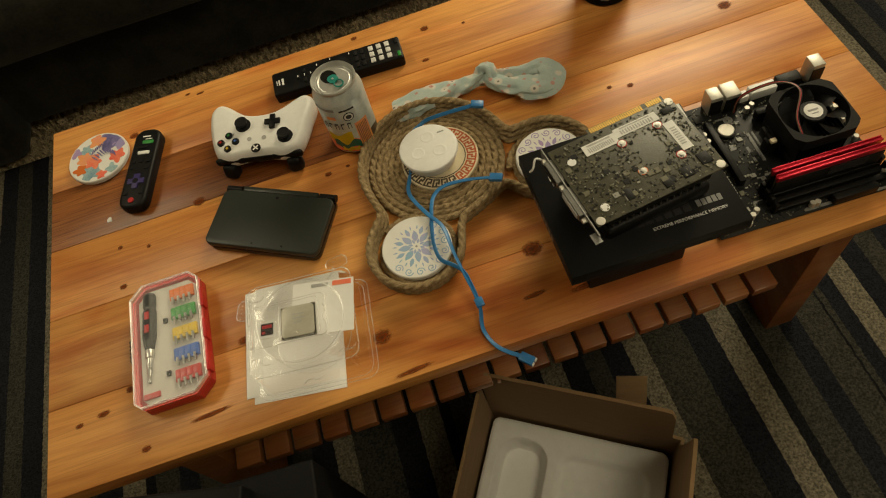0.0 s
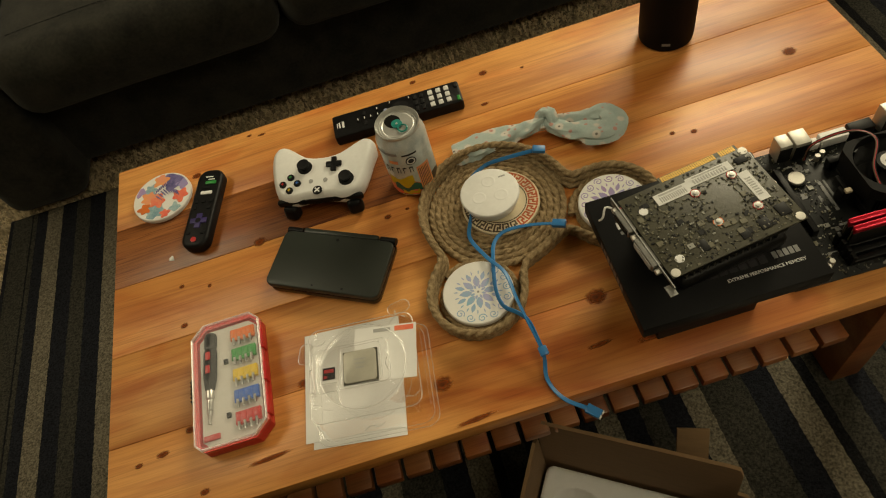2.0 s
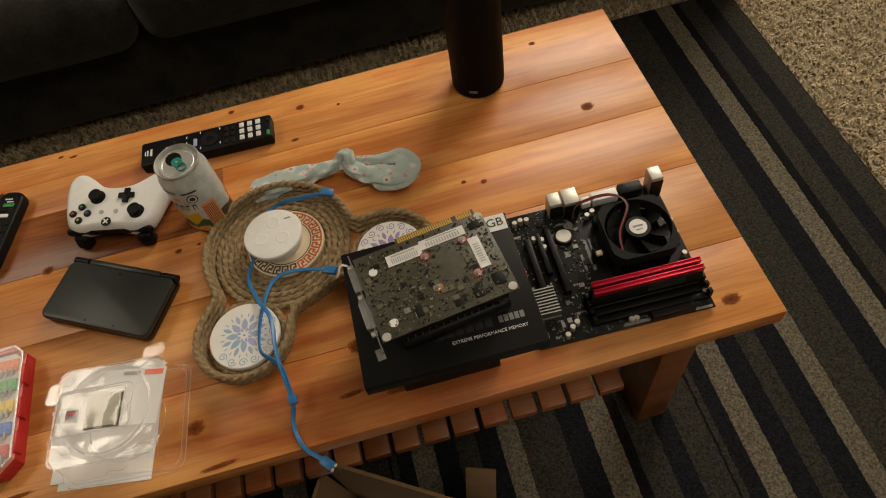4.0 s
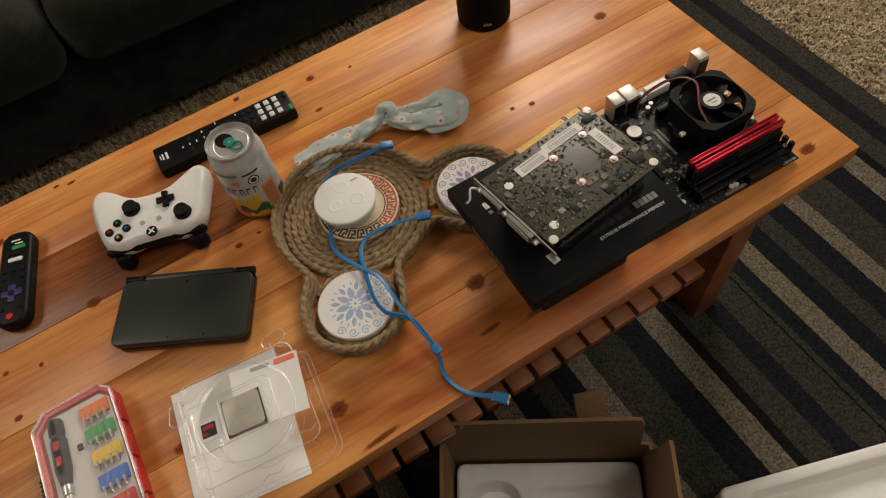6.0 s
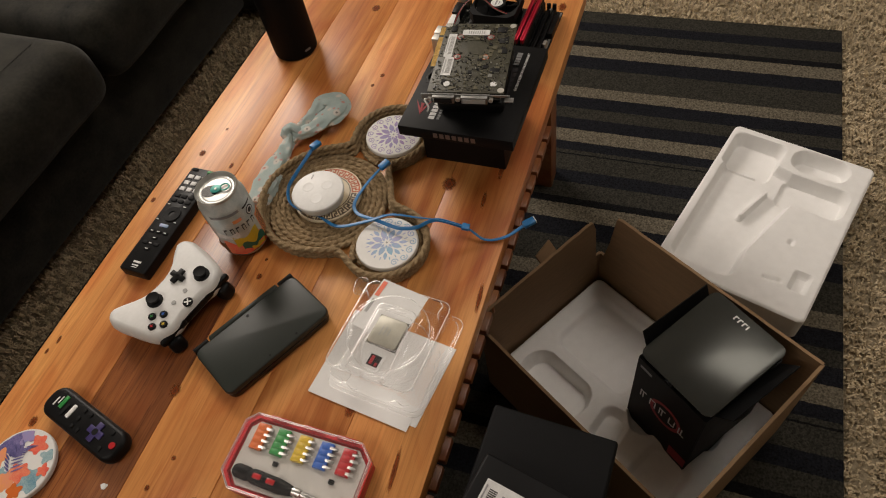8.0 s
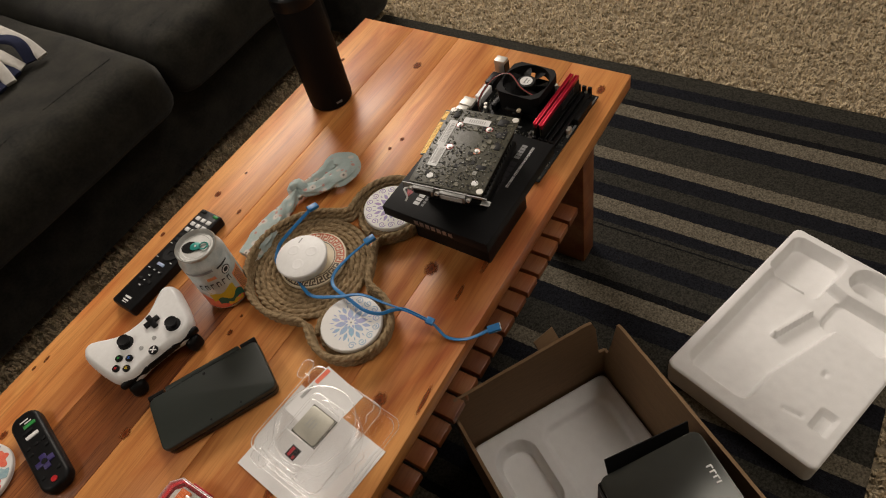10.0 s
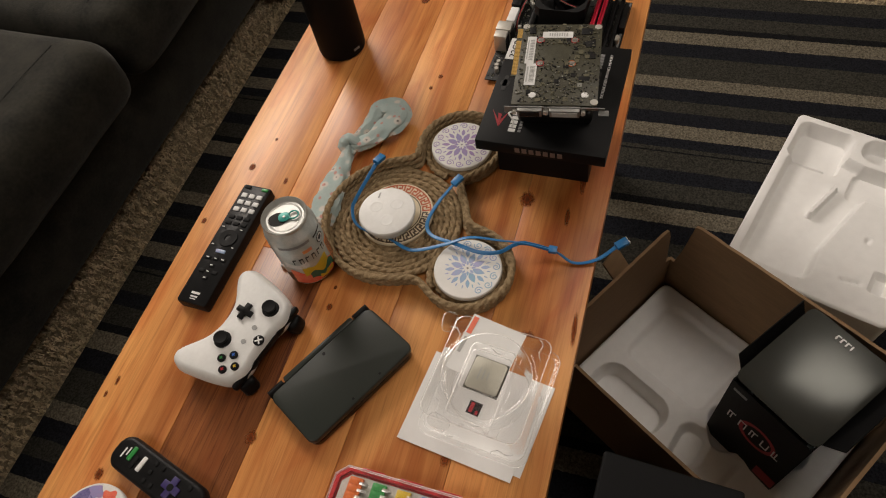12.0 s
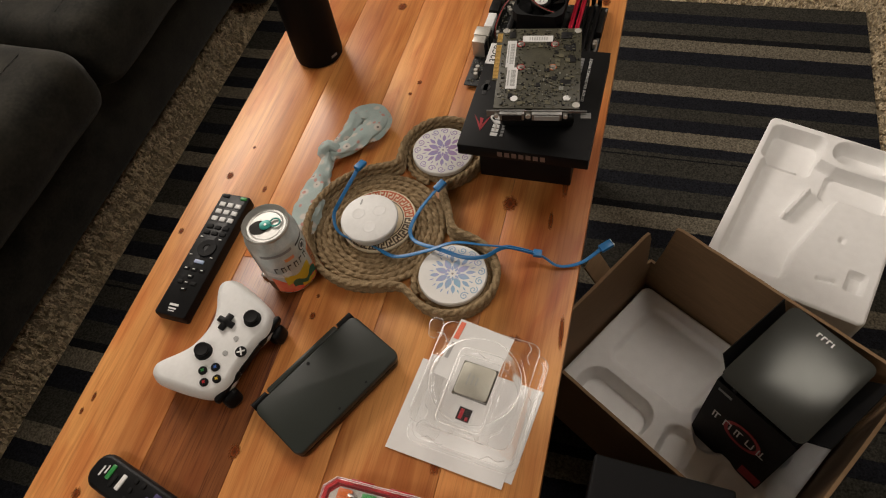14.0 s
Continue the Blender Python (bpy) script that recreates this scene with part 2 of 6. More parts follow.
def tufts(name, spots, count):
    """Short leaning yarn tufts of the shag."""
    rng = random.Random(5)
    vs, fs = [], []
    total = sum((b - a) * (d - c) for a, b, c, d in spots)
    for a, b, c, d in spots:
        for _ in range(int(count * (b - a) * (d - c) / total)):
            x, y, ang = rng.uniform(a, b), rng.uniform(c, d), rng.uniform(0, 6.28)
            cx, cy = (math.floor(x / 0.017) + 0.5) * 0.017, (math.floor(y / 0.015) + 0.5) * 0.015
            cx, cy = cx + 0.006 * math.sin(cx * 911 + cy * 517), cy + 0.006 * math.cos(cx * 733 - cy * 389)
            x, y = x + 0.42 * (cx - x), y + 0.42 * (cy - y)
            h, w, ln = rng.uniform(0.006, 0.013), rng.uniform(0.0013, 0.0025), rng.uniform(0.005, 0.015)
            ux, uy = math.cos(ang), math.sin(ang)
            k = len(vs)
            vs += [(x - uy * w, y + ux * w, 0), (x + uy * w, y - ux * w, 0), (x + ux * ln * 0.5 + uy * w, y + uy * ln * 0.5 - ux * w, h),
                   (x + ux * ln * 0.5 - uy * w, y + uy * ln * 0.5 + ux * w, h), (x + ux * ln, y + uy * ln, h * 0.75)]
            fs += [(k, k + 1, k + 2, k + 3), (k + 3, k + 2, k + 4)]
    me = bpy.data.meshes.new(name)
    me.from_pydata(vs, [], fs)
    me.materials.append(M_TUFT)
    ob = new(name, me)
    return tagged(ob, "short beige yarn tufts of the shag carpet", "carpet", kind="stuff")


tufts("carpet_tufts", ((1.67, 2.9, -1.6, 1.2), (-1.2, 1.67, 0.462, 0.75), (-1.3, -0.58, -0.8, 0.462), (0.3, 1.67, -1.5, -1.125)), 170000)

# rug, stripes across its length
RUG_X0, RUG_X1, RUG_Y0, RUG_Y1 = -0.575, 1.66, -1.125, 0.457
CH, NV, LT, DK = (0.036, 0.034, 0.028), (0.012, 0.0125, 0.016), (0.135, 0.118, 0.088), (0.009, 0.009, 0.010)
BANDS = [(1.655, DK), (1.605, CH), (1.57, NV), (1.525, CH), (1.507, DK), (1.465, LT), (1.418, NV), (1.345, CH), (1.309, LT), (1.268, NV), (1.232, CH),
         (1.195, NV), (1.155, LT), (1.128, NV), (1.1175, CH)]


def rug_material():
    m = mat("rug_pile", CH, 0.95, spec=0.08, bump=0.9, bump_scale=420)
    n, l = m.node_tree.nodes, m.node_tree.links
    b = n["Principled BSDF"]
    tc, sx = n.new("ShaderNodeTexCoord"), n.new("ShaderNodeSeparateXYZ")
    l.new(tc.outputs["Object"], sx.inputs[0])
    nz = n.new("ShaderNodeTexNoise")
    nz.inputs["Scale"].default_value, nz.inputs["Detail"].default_value = 90, 3
    l.new(tc.outputs["Object"], nz.inputs["Vector"])
    wob = n.new("ShaderNodeMath")
    wob.operation = "MULTIPLY_ADD"
    wob.inputs[1].default_value = 0.005
    l.new(nz.outputs["Fac"], wob.inputs[0])
    l.new(sx.outputs["X"], wob.inputs[2])
    span = n.new("ShaderNodeMapRange")
    span.clamp = False
    span.inputs[1].default_value, span.inputs[2].default_value = 1.1175 + 0.0025, 1.66 + 0.0025
    l.new(wob.outputs[0], span.inputs[0])
    fr = n.new("ShaderNodeMath")
    fr.operation = "FRACT"
    l.new(span.outputs[0], fr.inputs[0])
    rp = n.new("ShaderNodeValToRGB")
    rp.color_ramp.interpolation = "CONSTANT"
    e = rp.color_ramp.elements
    lo = sorted((x, c) for x, c in BANDS)
    e[0].position, e[0].color = 0, (*lo[0][1], 1)
    e[1].position, e[1].color = (lo[-1][0] - 1.1175) / 0.5425, (*lo[-1][1], 1)
    for x, c in lo[1:-1]:
        s = e.new((x - 1.1175) / 0.5425)
        s.color = (*c, 1)
    l.new(fr.outputs[0], rp.inputs["Fac"])
    fl = n.new("ShaderNodeTexNoise")
    fl.inputs["Scale"].default_value, fl.inputs["Detail"].default_value = 260, 2
    l.new(tc.outputs["Object"], fl.inputs["Vector"])
    fm = n.new("ShaderNodeMapRange")
    fm.inputs[1].default_value, fm.inputs[2].default_value, fm.inputs[3].default_value, fm.inputs[4].default_value = 0.3, 0.7, 0.45, 1.5
    l.new(fl.outputs["Fac"], fm.inputs[0])
    mx = n.new("ShaderNodeMix")
    mx.data_type, mx.blend_type = "RGBA", "MULTIPLY"
    mx.inputs[0].default_value = 1
    l.new(rp.outputs["Color"], mx.inputs[6])
    l.new(fm.outputs[0], mx.inputs[7])
    l.new(mx.outputs[2], b.inputs["Base Color"])
    return m


M_RUG = rug_material()
tagged(part("rug", box(((RUG_X0 + RUG_X1) / 2, (RUG_Y0 + RUG_Y1) / 2, 0.007), (RUG_X1 - RUG_X0, RUG_Y1 - RUG_Y0, 0.014), 0.004), M_RUG), "dark striped rug in charcoal, navy and beige on the carpet", "rug")

# sofa
M_SOFA = mat("sofa_suede", (0.034, 0.032, 0.025), 0.95, color2=(0.012, 0.0115, 0.0095), scale=16, bump=0.3, bump_scale=500, sheen=0.12, spec=0.1)
M_BLACK = mat("black_plastic", (0.008, 0.008, 0.0085), 0.42, color2=(0.005, 0.005, 0.0055), scale=60, bump=0.1, bump_scale=1500, spec=0.16)
M_SEAM = mat("seam_thread", (0.012, 0.012, 0.011), 0.9)


def cushion(x0, x1, y0, y1, z0, z1, seed):
    """A padded seat with a crowned top and soft rounded edges."""
    bm = box(((x0 + x1) / 2, (y0 + y1) / 2, (z0 + z1) / 2), (x1 - x0, y1 - y0, z1 - z0), 0.055, 5)
    bmesh.ops.subdivide_edges(bm, edges=[e for e in bm.edges if e.calc_length() > 0.2], cuts=8, use_grid_fill=True)
    for v in bm.verts:
        u, w = (v.co.x - x0) / (x1 - x0), (v.co.y - y0) / (y1 - y0)
        crown = max(0.0, math.sin(math.pi * u)) ** 0.5 * max(0.0, math.sin(math.pi * min(1, max(0, w)))) ** 0.5
        if v.co.z > (z0 + z1) / 2:
            v.co.z += 0.025 * crown + 0.006 * noise.noise(v.co * 9 + Vector((seed, 0, 0)))
        v.co.y += 0.006 * noise.noise(v.co * 7 + Vector((0, seed, 0)))
    return bm


sofa = thing("sofa", "dark charcoal suede sofa standing beside the rug", "sofa", pose(0, 0, 0))
part("base", box((0.55, 1.0025, 0.16), (2.14, 0.935, 0.22), 0.02), M_SOFA, sofa)
for i, (a, b) in enumerate(((-0.335, 0.272), (0.278, 0.882), (0.888, 1.50))):
    part("seat_cushion", cushion(a, b, 0.435, 1.25, 0.27, 0.425, i * 3.1), M_SOFA, sofa)
    seat = [o for o in sofa.children if o.name.startswith("seat_cushion")][-1]
    stitch = box((0, 0, 0), (0.009, 0.0016, 0.0016), 0.0005, 1)
    first = None
    for k in range(38):
        x = a + 0.065 + (b - a - 0.13) * k / 37
        u = (x - a) / (b - a)
        z = 0.4262 + 0.025 * max(0.0, math.sin(math.pi * u)) ** 0.5 * math.sin(math.pi * 0.115) ** 0.5
        m = pose(x, 0.530, z, 6, 0, 0)
        first = part("stitch", stitch, M_SEAM, seat, at=m) if first is None else first
        if k:
            share(first, "stitch", seat, m)
    part("back_cushion", cushion(a, b, 1.14, 1.42, 0.42, 0.86, i * 2.3 + 9), M_SOFA, sofa)
part("backrest", box((0.58, 1.46, 0.46), (2.2, 0.2, 0.8), 0.05, 4), M_SOFA, sofa)
for x in (-0.445, 1.60):
    part("armrest", box((x, 0.98, 0.315), (0.21, 1.08, 0.59), 0.045, 4), M_SOFA, sofa)
for x, y in ((-0.42, 0.52), (1.615, 0.62), (-0.42, 1.4), (1.615, 1.4)):
    part("foot", moved(lathe([(0, 0), (0.026, 0), (0.03, 0.07), (0, 0.07)], 20), Matrix.Translation((x, y, 0))), M_BLACK, sofa)

# ---- the coffee table ----
M_PINE = wood("pine_varnished", (0.80, 0.385, 0.122), (0.49, 0.170, 0.042), rough=0.38, vary=0.15, coat=0.08)
M_PINE_DARK = wood("pine_dark", (0.40, 0.155, 0.05), (0.20, 0.066, 0.020), rough=0.34, seed=4, coat=0.14, fleck=0.75)
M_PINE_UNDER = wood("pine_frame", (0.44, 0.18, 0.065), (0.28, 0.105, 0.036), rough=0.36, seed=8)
TL, TW, TT = 1.112, 0.568, 0.028
table = thing("coffee_table", "varnished knotty pine coffee table with a slatted lower shelf", "table", pose(0, 0, 0))
SEAMS = (0.007, -0.116, -0.222, -0.333, -0.459, -TW)
for i, (a, b) in enumerate(zip(SEAMS, SEAMS[1:])):
    for x0, x1, m in (((0, 0.47, M_PINE_DARK), (0.4704, TL, M_PINE)) if i == 1 else ((0, TL, M_PINE),)):
        part("plank", box(((x0 + x1) / 2, (a + b) / 2, TOP - TT / 2), (x1 - x0, a - b - 0.0004, TT), 0.0009, 2), m, table)
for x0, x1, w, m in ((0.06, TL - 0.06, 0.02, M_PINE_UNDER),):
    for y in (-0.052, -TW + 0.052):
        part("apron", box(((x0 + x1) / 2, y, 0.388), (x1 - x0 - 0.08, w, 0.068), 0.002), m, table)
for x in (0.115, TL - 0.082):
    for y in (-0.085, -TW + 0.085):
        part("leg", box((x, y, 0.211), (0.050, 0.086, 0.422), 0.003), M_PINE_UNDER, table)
SHELF = 0.255
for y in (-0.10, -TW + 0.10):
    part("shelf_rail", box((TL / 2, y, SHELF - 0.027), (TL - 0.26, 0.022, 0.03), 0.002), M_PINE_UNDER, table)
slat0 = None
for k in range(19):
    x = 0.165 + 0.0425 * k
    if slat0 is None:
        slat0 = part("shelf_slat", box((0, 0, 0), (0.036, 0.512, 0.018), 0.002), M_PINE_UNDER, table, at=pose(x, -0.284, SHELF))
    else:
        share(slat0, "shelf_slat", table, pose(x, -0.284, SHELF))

# ---- materials of the things ----
M_INSERT = mat("pale_insert", (0.60, 0.58, 0.54), 0.5, scale=30)
M_WHITE = mat("white_plastic", (0.83, 0.83, 0.82), 0.45, color2=(0.74, 0.74, 0.73), scale=20, bump=0.05, bump_scale=1500)
M_CERAMIC = mat("white_ceramic", (0.80, 0.79, 0.77), 0.35, color2=(0.75, 0.74, 0.72), scale=30)
M_GREY = mat("grey_plastic", (0.42, 0.42, 0.41), 0.45, scale=40)
M_DARK = mat("dark_rubber", (0.010, 0.010, 0.0105), 0.65, spec=0.16, scale=80, bump=0.1, bump_scale=1200)
M_CONSOLE = mat("console_lid", (0.026, 0.030, 0.026), 0.36, color2=(0.024, 0.029, 0.025), scale=12, spec=0.32)
M_TUMBLER = mat("tumbler_coat", (0.006, 0.006, 0.0065), 0.6, color2=(0.005, 0.005, 0.005), scale=90, bump=0.15, bump_scale=2500, spec=0.08)
M_CARTON = mat("black_carton", (0.007, 0.007, 0.0075), 0.5, color2=(0.005, 0.005, 0.0055), scale=25, bump=0.05, bump_scale=900, spec=0.13)
M_GLOSS = mat("glossy_carton", (0.060, 0.063, 0.058), 0.22, color2=(0.050, 0.053, 0.048), scale=8, metal=0.6, rough_var=0.05)
M_CARD = mat("cardboard", (0.27, 0.165, 0.085), 0.85, color2=(0.21, 0.13, 0.065), scale=25, bump=0.15, bump_scale=400, stretch=(1, 1, 8))
M_CARD_CUT = mat("cardboard_cut", (0.40, 0.27, 0.15), 0.9, scale=300)
M_FOAM = mat("white_foam", (0.88, 0.875, 0.865), 0.75, color2=(0.84, 0.835, 0.825), scale=60, bump=0.10, bump_scale=380)
M_PAPER = mat("white_paper", (0.80, 0.795, 0.785), 0.8, color2=(0.75, 0.745, 0.735), scale=10)
M_INK = mat("grey_ink", (0.30, 0.30, 0.31), 0.7, scale=200)
M_BLACK_INK = mat("black_ink", (0.03, 0.03, 0.03), 0.6, scale=200)
M_WHITE_INK = mat("white_ink", (0.82, 0.82, 0.81), 0.6, scale=200)
M_DIM_INK = mat("silver_ink", (0.22, 0.22, 0.22), 0.5, scale=200)
M_COPPER_INK = mat("dull_copper_ink", (0.17, 0.12, 0.10), 0.45, scale=200)
M_DARK_INK = mat("dark_gloss_ink", (0.035, 0.033, 0.036), 0.2, scale=200)
M_RED = mat("red_plastic", (0.50, 0.022, 0.028), 0.32, color2=(0.42, 0.016, 0.02), scale=30)
M_RED_METAL = mat("red_anodised", (0.55, 0.012, 0.045), 0.32, metal=0.6, scale=60)
M_RED_INK = mat("red_ink", (0.40, 0.018, 0.03), 0.5, scale=200)
M_ORANGE = mat("orange_plastic", (0.72, 0.16, 0.02), 0.4, scale=60)
M_GREEN = mat("green_plastic", (0.03, 0.30, 0.06), 0.4, scale=60)
M_YELLOW = mat("yellow_plastic", (0.72, 0.50, 0.03), 0.4, scale=60)
M_BLUE = mat("blue_plastic", (0.03, 0.13, 0.52), 0.4, scale=60)
M_CABLE = mat("blue_cable", (0.025, 0.19, 0.46), 0.38, color2=(0.018, 0.15, 0.39), scale=50)
M_STEEL = mat("bare_steel", (0.62, 0.62, 0.60), 0.3, metal=1.0, scale=80)
M_ALU = mat("can_aluminium", (0.30, 0.30, 0.29), 0.5, metal=1.0, scale=60)
M_CANTOP = mat("bright_can_end", (0.60, 0.60, 0.58), 0.42, color2=(0.52, 0.52, 0.50), metal=0.7, scale=90)
M_TIN = mat("tinned_port", (0.60, 0.58, 0.53), 0.45, metal=0.55, scale=60)
M_GOLD = mat("gold_contacts", (0.62, 0.39, 0.11), 0.45, metal=0.5, scale=120)
M_NICKEL = mat("nickel_lid", (0.50, 0.48, 0.41), 0.42, metal=0.35, scale=40)
M_PCB = mat("circuit_board", (0.066, 0.062, 0.038), 0.42, color2=(0.036, 0.034, 0.021), spec=0.55, scale=90, bump=0.12, bump_scale=1400)
M_PCB2 = mat("main_board", (0.013, 0.014, 0.014), 0.45, color2=(0.007, 0.008, 0.008), spec=0.18, scale=110, bump=0.12, bump_scale=1400)
M_CHIP = mat("chip_black", (0.012, 0.012, 0.0125), 0.5, spec=0.18, scale=150)
M_TEAL = mat("teal_tab", (0.015, 0.26, 0.22), 0.4, metal=0.2, scale=60)
M_ROPE = mat("jute_rope", (0.44, 0.325, 0.19), 0.95, color2=(0.20, 0.138, 0.075), scale=160, bump=0.7, bump_scale=1400, spec=0.1)
M_CLEAR = clear_plastic("clear_blister", (0.98, 0.98, 0.98), 0.12, 0.03, 1.36)
M_LID = clear_plastic("clear_lid", (0.98, 0.975, 0.975), 0.42, 0.005, 1.32)
# Extra gloss for added rim tubes that stand in for white edge highlights.
M_EDGE_GLINT = clear_plastic("clear_edge_glint", (0.97, 0.96, 0.96), 0.40, 0.06)
M_SUPPORT = mat("black_support", (0.0055, 0.0055, 0.006), 0.6, color2=(0.004, 0.004, 0.0045), scale=40, bump=0.15, bump_scale=700, spec=0.12)
M_SHINE = mat("gloss_black", (0.008, 0.008, 0.008), 0.15, scale=40)
M_LILAC = mat("lilac_print", (0.42, 0.24, 0.46), 0.45, color2=(0.30, 0.30, 0.55), scale=18)
M_SKY = mat("blue_print", (0.24, 0.46, 0.60), 0.45, color2=(0.42, 0.40, 0.64), scale=24)
M_CORAL = mat("coral_print", (0.82, 0.10, 0.07), 0.4, color2=(0.86, 0.30, 0.16), scale=70)
M_PEACH = mat("peach_print", (0.85, 0.35, 0.10), 0.4, color2=(0.80, 0.30, 0.20), scale=70)
M_NAVY = mat("navy_print", (0.06, 0.055, 0.20), 0.4, color2=(0.26, 0.22, 0.44), scale=60)
M_WASH = mat("grey_blue_wash", (0.42, 0.55, 0.56), 0.4, color2=(0.12, 0.27, 0.36), scale=60)
M_CREAM = mat("cream_ceramic", (0.74, 0.64, 0.46), 0.4, scale=60)
M_KEYRED = mat("brick_red_print", (0.50, 0.10, 0.03), 0.45, scale=60)
M_KEYBROWN = mat("dark_brown_print", (0.09, 0.06, 0.035), 0.45, scale=60)
M_FABRIC = mat("teal_fabric", (0.46, 0.53, 0.51), 0.9, color2=(0.37, 0.46, 0.45), scale=40, bump=0.4, bump_scale=1800, spec=0.15)
M_FLOWER = mat("pale_flower_print", (0.66, 0.56, 0.50), 0.9, color2=(0.55, 0.34, 0.30), scale=200, spec=0.15)
M_LABEL = mat("white_label", (0.74, 0.74, 0.73), 0.5, scale=60)
M_CANPRINT = mat("can_print", (0.66, 0.69, 0.68), 0.33, color2=(0.44, 0.52, 0.53), metal=0.25, scale=70)
M_CANGREEN = mat("bottle_green_print", (0.02, 0.13, 0.09), 0.4, scale=60)
M_PURPLE = mat("purple_rubber", (0.035, 0.022, 0.13), 0.5, scale=90)


def flower_print(m):
    """Small scattered white and pink flowers with a dark eye, printed on the cloth."""
    n, l = m.node_tree.nodes, m.node_tree.links
    b = n["Principled BSDF"]
    col = b.inputs["Base Color"].links[0].from_socket
    tc = n.new("ShaderNodeTexCoord")
    for scale, lo, hi, tint in ((52, 0.26, 0.36, (0.66, 0.60, 0.54)), (70, 0.17, 0.25, (0.56, 0.25, 0.21)), (52, 0.07, 0.12, (0.10, 0.09, 0.08))):
        v, mr, mx = n.new("ShaderNodeTexVoronoi"), n.new("ShaderNodeMapRange"), n.new("ShaderNodeMix")
        v.inputs["Scale"].default_value = scale
        l.new(tc.outputs["Object"], v.inputs["Vector"])
        mr.inputs[1].default_value, mr.inputs[2].default_value, mr.inputs[3].default_value, mr.inputs[4].default_value = lo, hi, 0.85, 0.0
        l.new(v.outputs["Distance"], mr.inputs[0])
        mx.data_type = "RGBA"
        l.new(mr.outputs[0], mx.inputs[0])
        l.new(col, mx.inputs[6])
        mx.inputs[7].default_value = (*tint, 1)
        col = mx.outputs[2]
    l.new(col, b.inputs["Base Color"])


flower_print(M_FABRIC)

# ---- knots and marks in the table top: a dark core that fades into the board ----
def knot_material():
    m = mat("knot", (0.060, 0.018, 0.007), 0.6, spec=0.12, color2=(0.02, 0.006, 0.003), scale=120)
    n, l = m.node_tree.nodes, m.node_tree.links
    tc, ln, nz = n.new("ShaderNodeTexCoord"), n.new("ShaderNodeVectorMath"), n.new("ShaderNodeTexNoise")
    ln.operation = "LENGTH"
    nz.inputs["Scale"].default_value = 3
    l.new(tc.outputs["Object"], ln.inputs[0])
    l.new(tc.outputs["Object"], nz.inputs["Vector"])
    ad = n.new("ShaderNodeMath")
    ad.operation = "MULTIPLY_ADD"
    ad.inputs[1].default_value = 0.7
    l.new(nz.outputs["Fac"], ad.inputs[0])
    l.new(ln.outputs["Value"], ad.inputs[2])
    mr = n.new("ShaderNodeMapRange")
    mr.interpolation_type = "SMOOTHSTEP"
    mr.inputs[1].default_value, mr.inputs[2].default_value, mr.inputs[3].default_value, mr.inputs[4].default_value = 0.62, 1.28, 0.95, 0.0
    rp = n.new("ShaderNodeValToRGB")
    e = rp.color_ramp.elements
    e[0].position, e[0].color = 0.42, (0.022, 0.007, 0.003, 1)
    e[1].position, e[1].color = 0.92, (0.30, 0.075, 0.016, 1)
    l.new(ad.outputs[0], rp.inputs["Fac"])
    l.new(rp.outputs["Color"], n["Principled BSDF"].inputs["Base Color"])
    l.new(ad.outputs[0], mr.inputs[0])
    tr, mx = n.new("ShaderNodeBsdfTransparent"), n.new("ShaderNodeMixShader")
    l.new(mr.outputs[0], mx.inputs[0])
    l.new(tr.outputs[0], mx.inputs[1])
    l.new(n["Principled BSDF"].outputs[0], mx.inputs[2])
    l.new(mx.outputs[0], n["Material Output"].inputs["Surface"])
    return m


M_KNOT = knot_material()
KNOTS = ((0.217, -0.22, 12, 9), (0.414, -0.508, 15, 12), (1.013, -0.187, 13, 10), (0.601, -0.035, 9, 7), (0.832, -0.27, 6, 5), (0.493, -0.006, 7, 5),
         (0.401, -0.248, 7, 5), (0.14, -0.266, 4, 4), (0.10, -0.253, 5, 4), (0.102, -0.317, 7, 5), (0.619, -0.461, 17, 13), (0.805, -0.262, 5, 4),
         (0.13, -0.055, 10, 7), (1.06, -0.535, 16, 9), (0.105, -0.465, 8, 6), (0.07, -0.485, 11, 5), (0.04, -0.49, 7, 4), (0.255, -0.452, 16, 8),
         (0.12, -0.545, 8, 5), (0.66, -0.05, 4, 3), (0.22, 0.0 - 0.006, 6, 3), (0.24, -0.012, 9, 3), (0.43, -0.245, 4, 3), (0.585, -0.1, 8, 4), (0.98, -0.03, 7, 5),
         (0.66, -0.53, 26, 5), (0.6, -0.52, 20, 4), (0.44, -0.56, 30, 4), (0.2, -0.53, 34, 4), (0.3, -0.54, 24, 3))
knot0 = None
for x, y, a, b in KNOTS:
    m = pose(x, y, TOP + 0.0005, 0, 0, 4) @ Matrix.Diagonal((a / 1000, b / 1000, 0.001, 1))
    if knot0 is None:
        knot0 = part("knot", prism(disc(1.0, 28), -0.2, 0.2), M_KNOT, table, "dark brown knot in the pine", at=m)
    else:
        share(knot0, "knot", table, m)


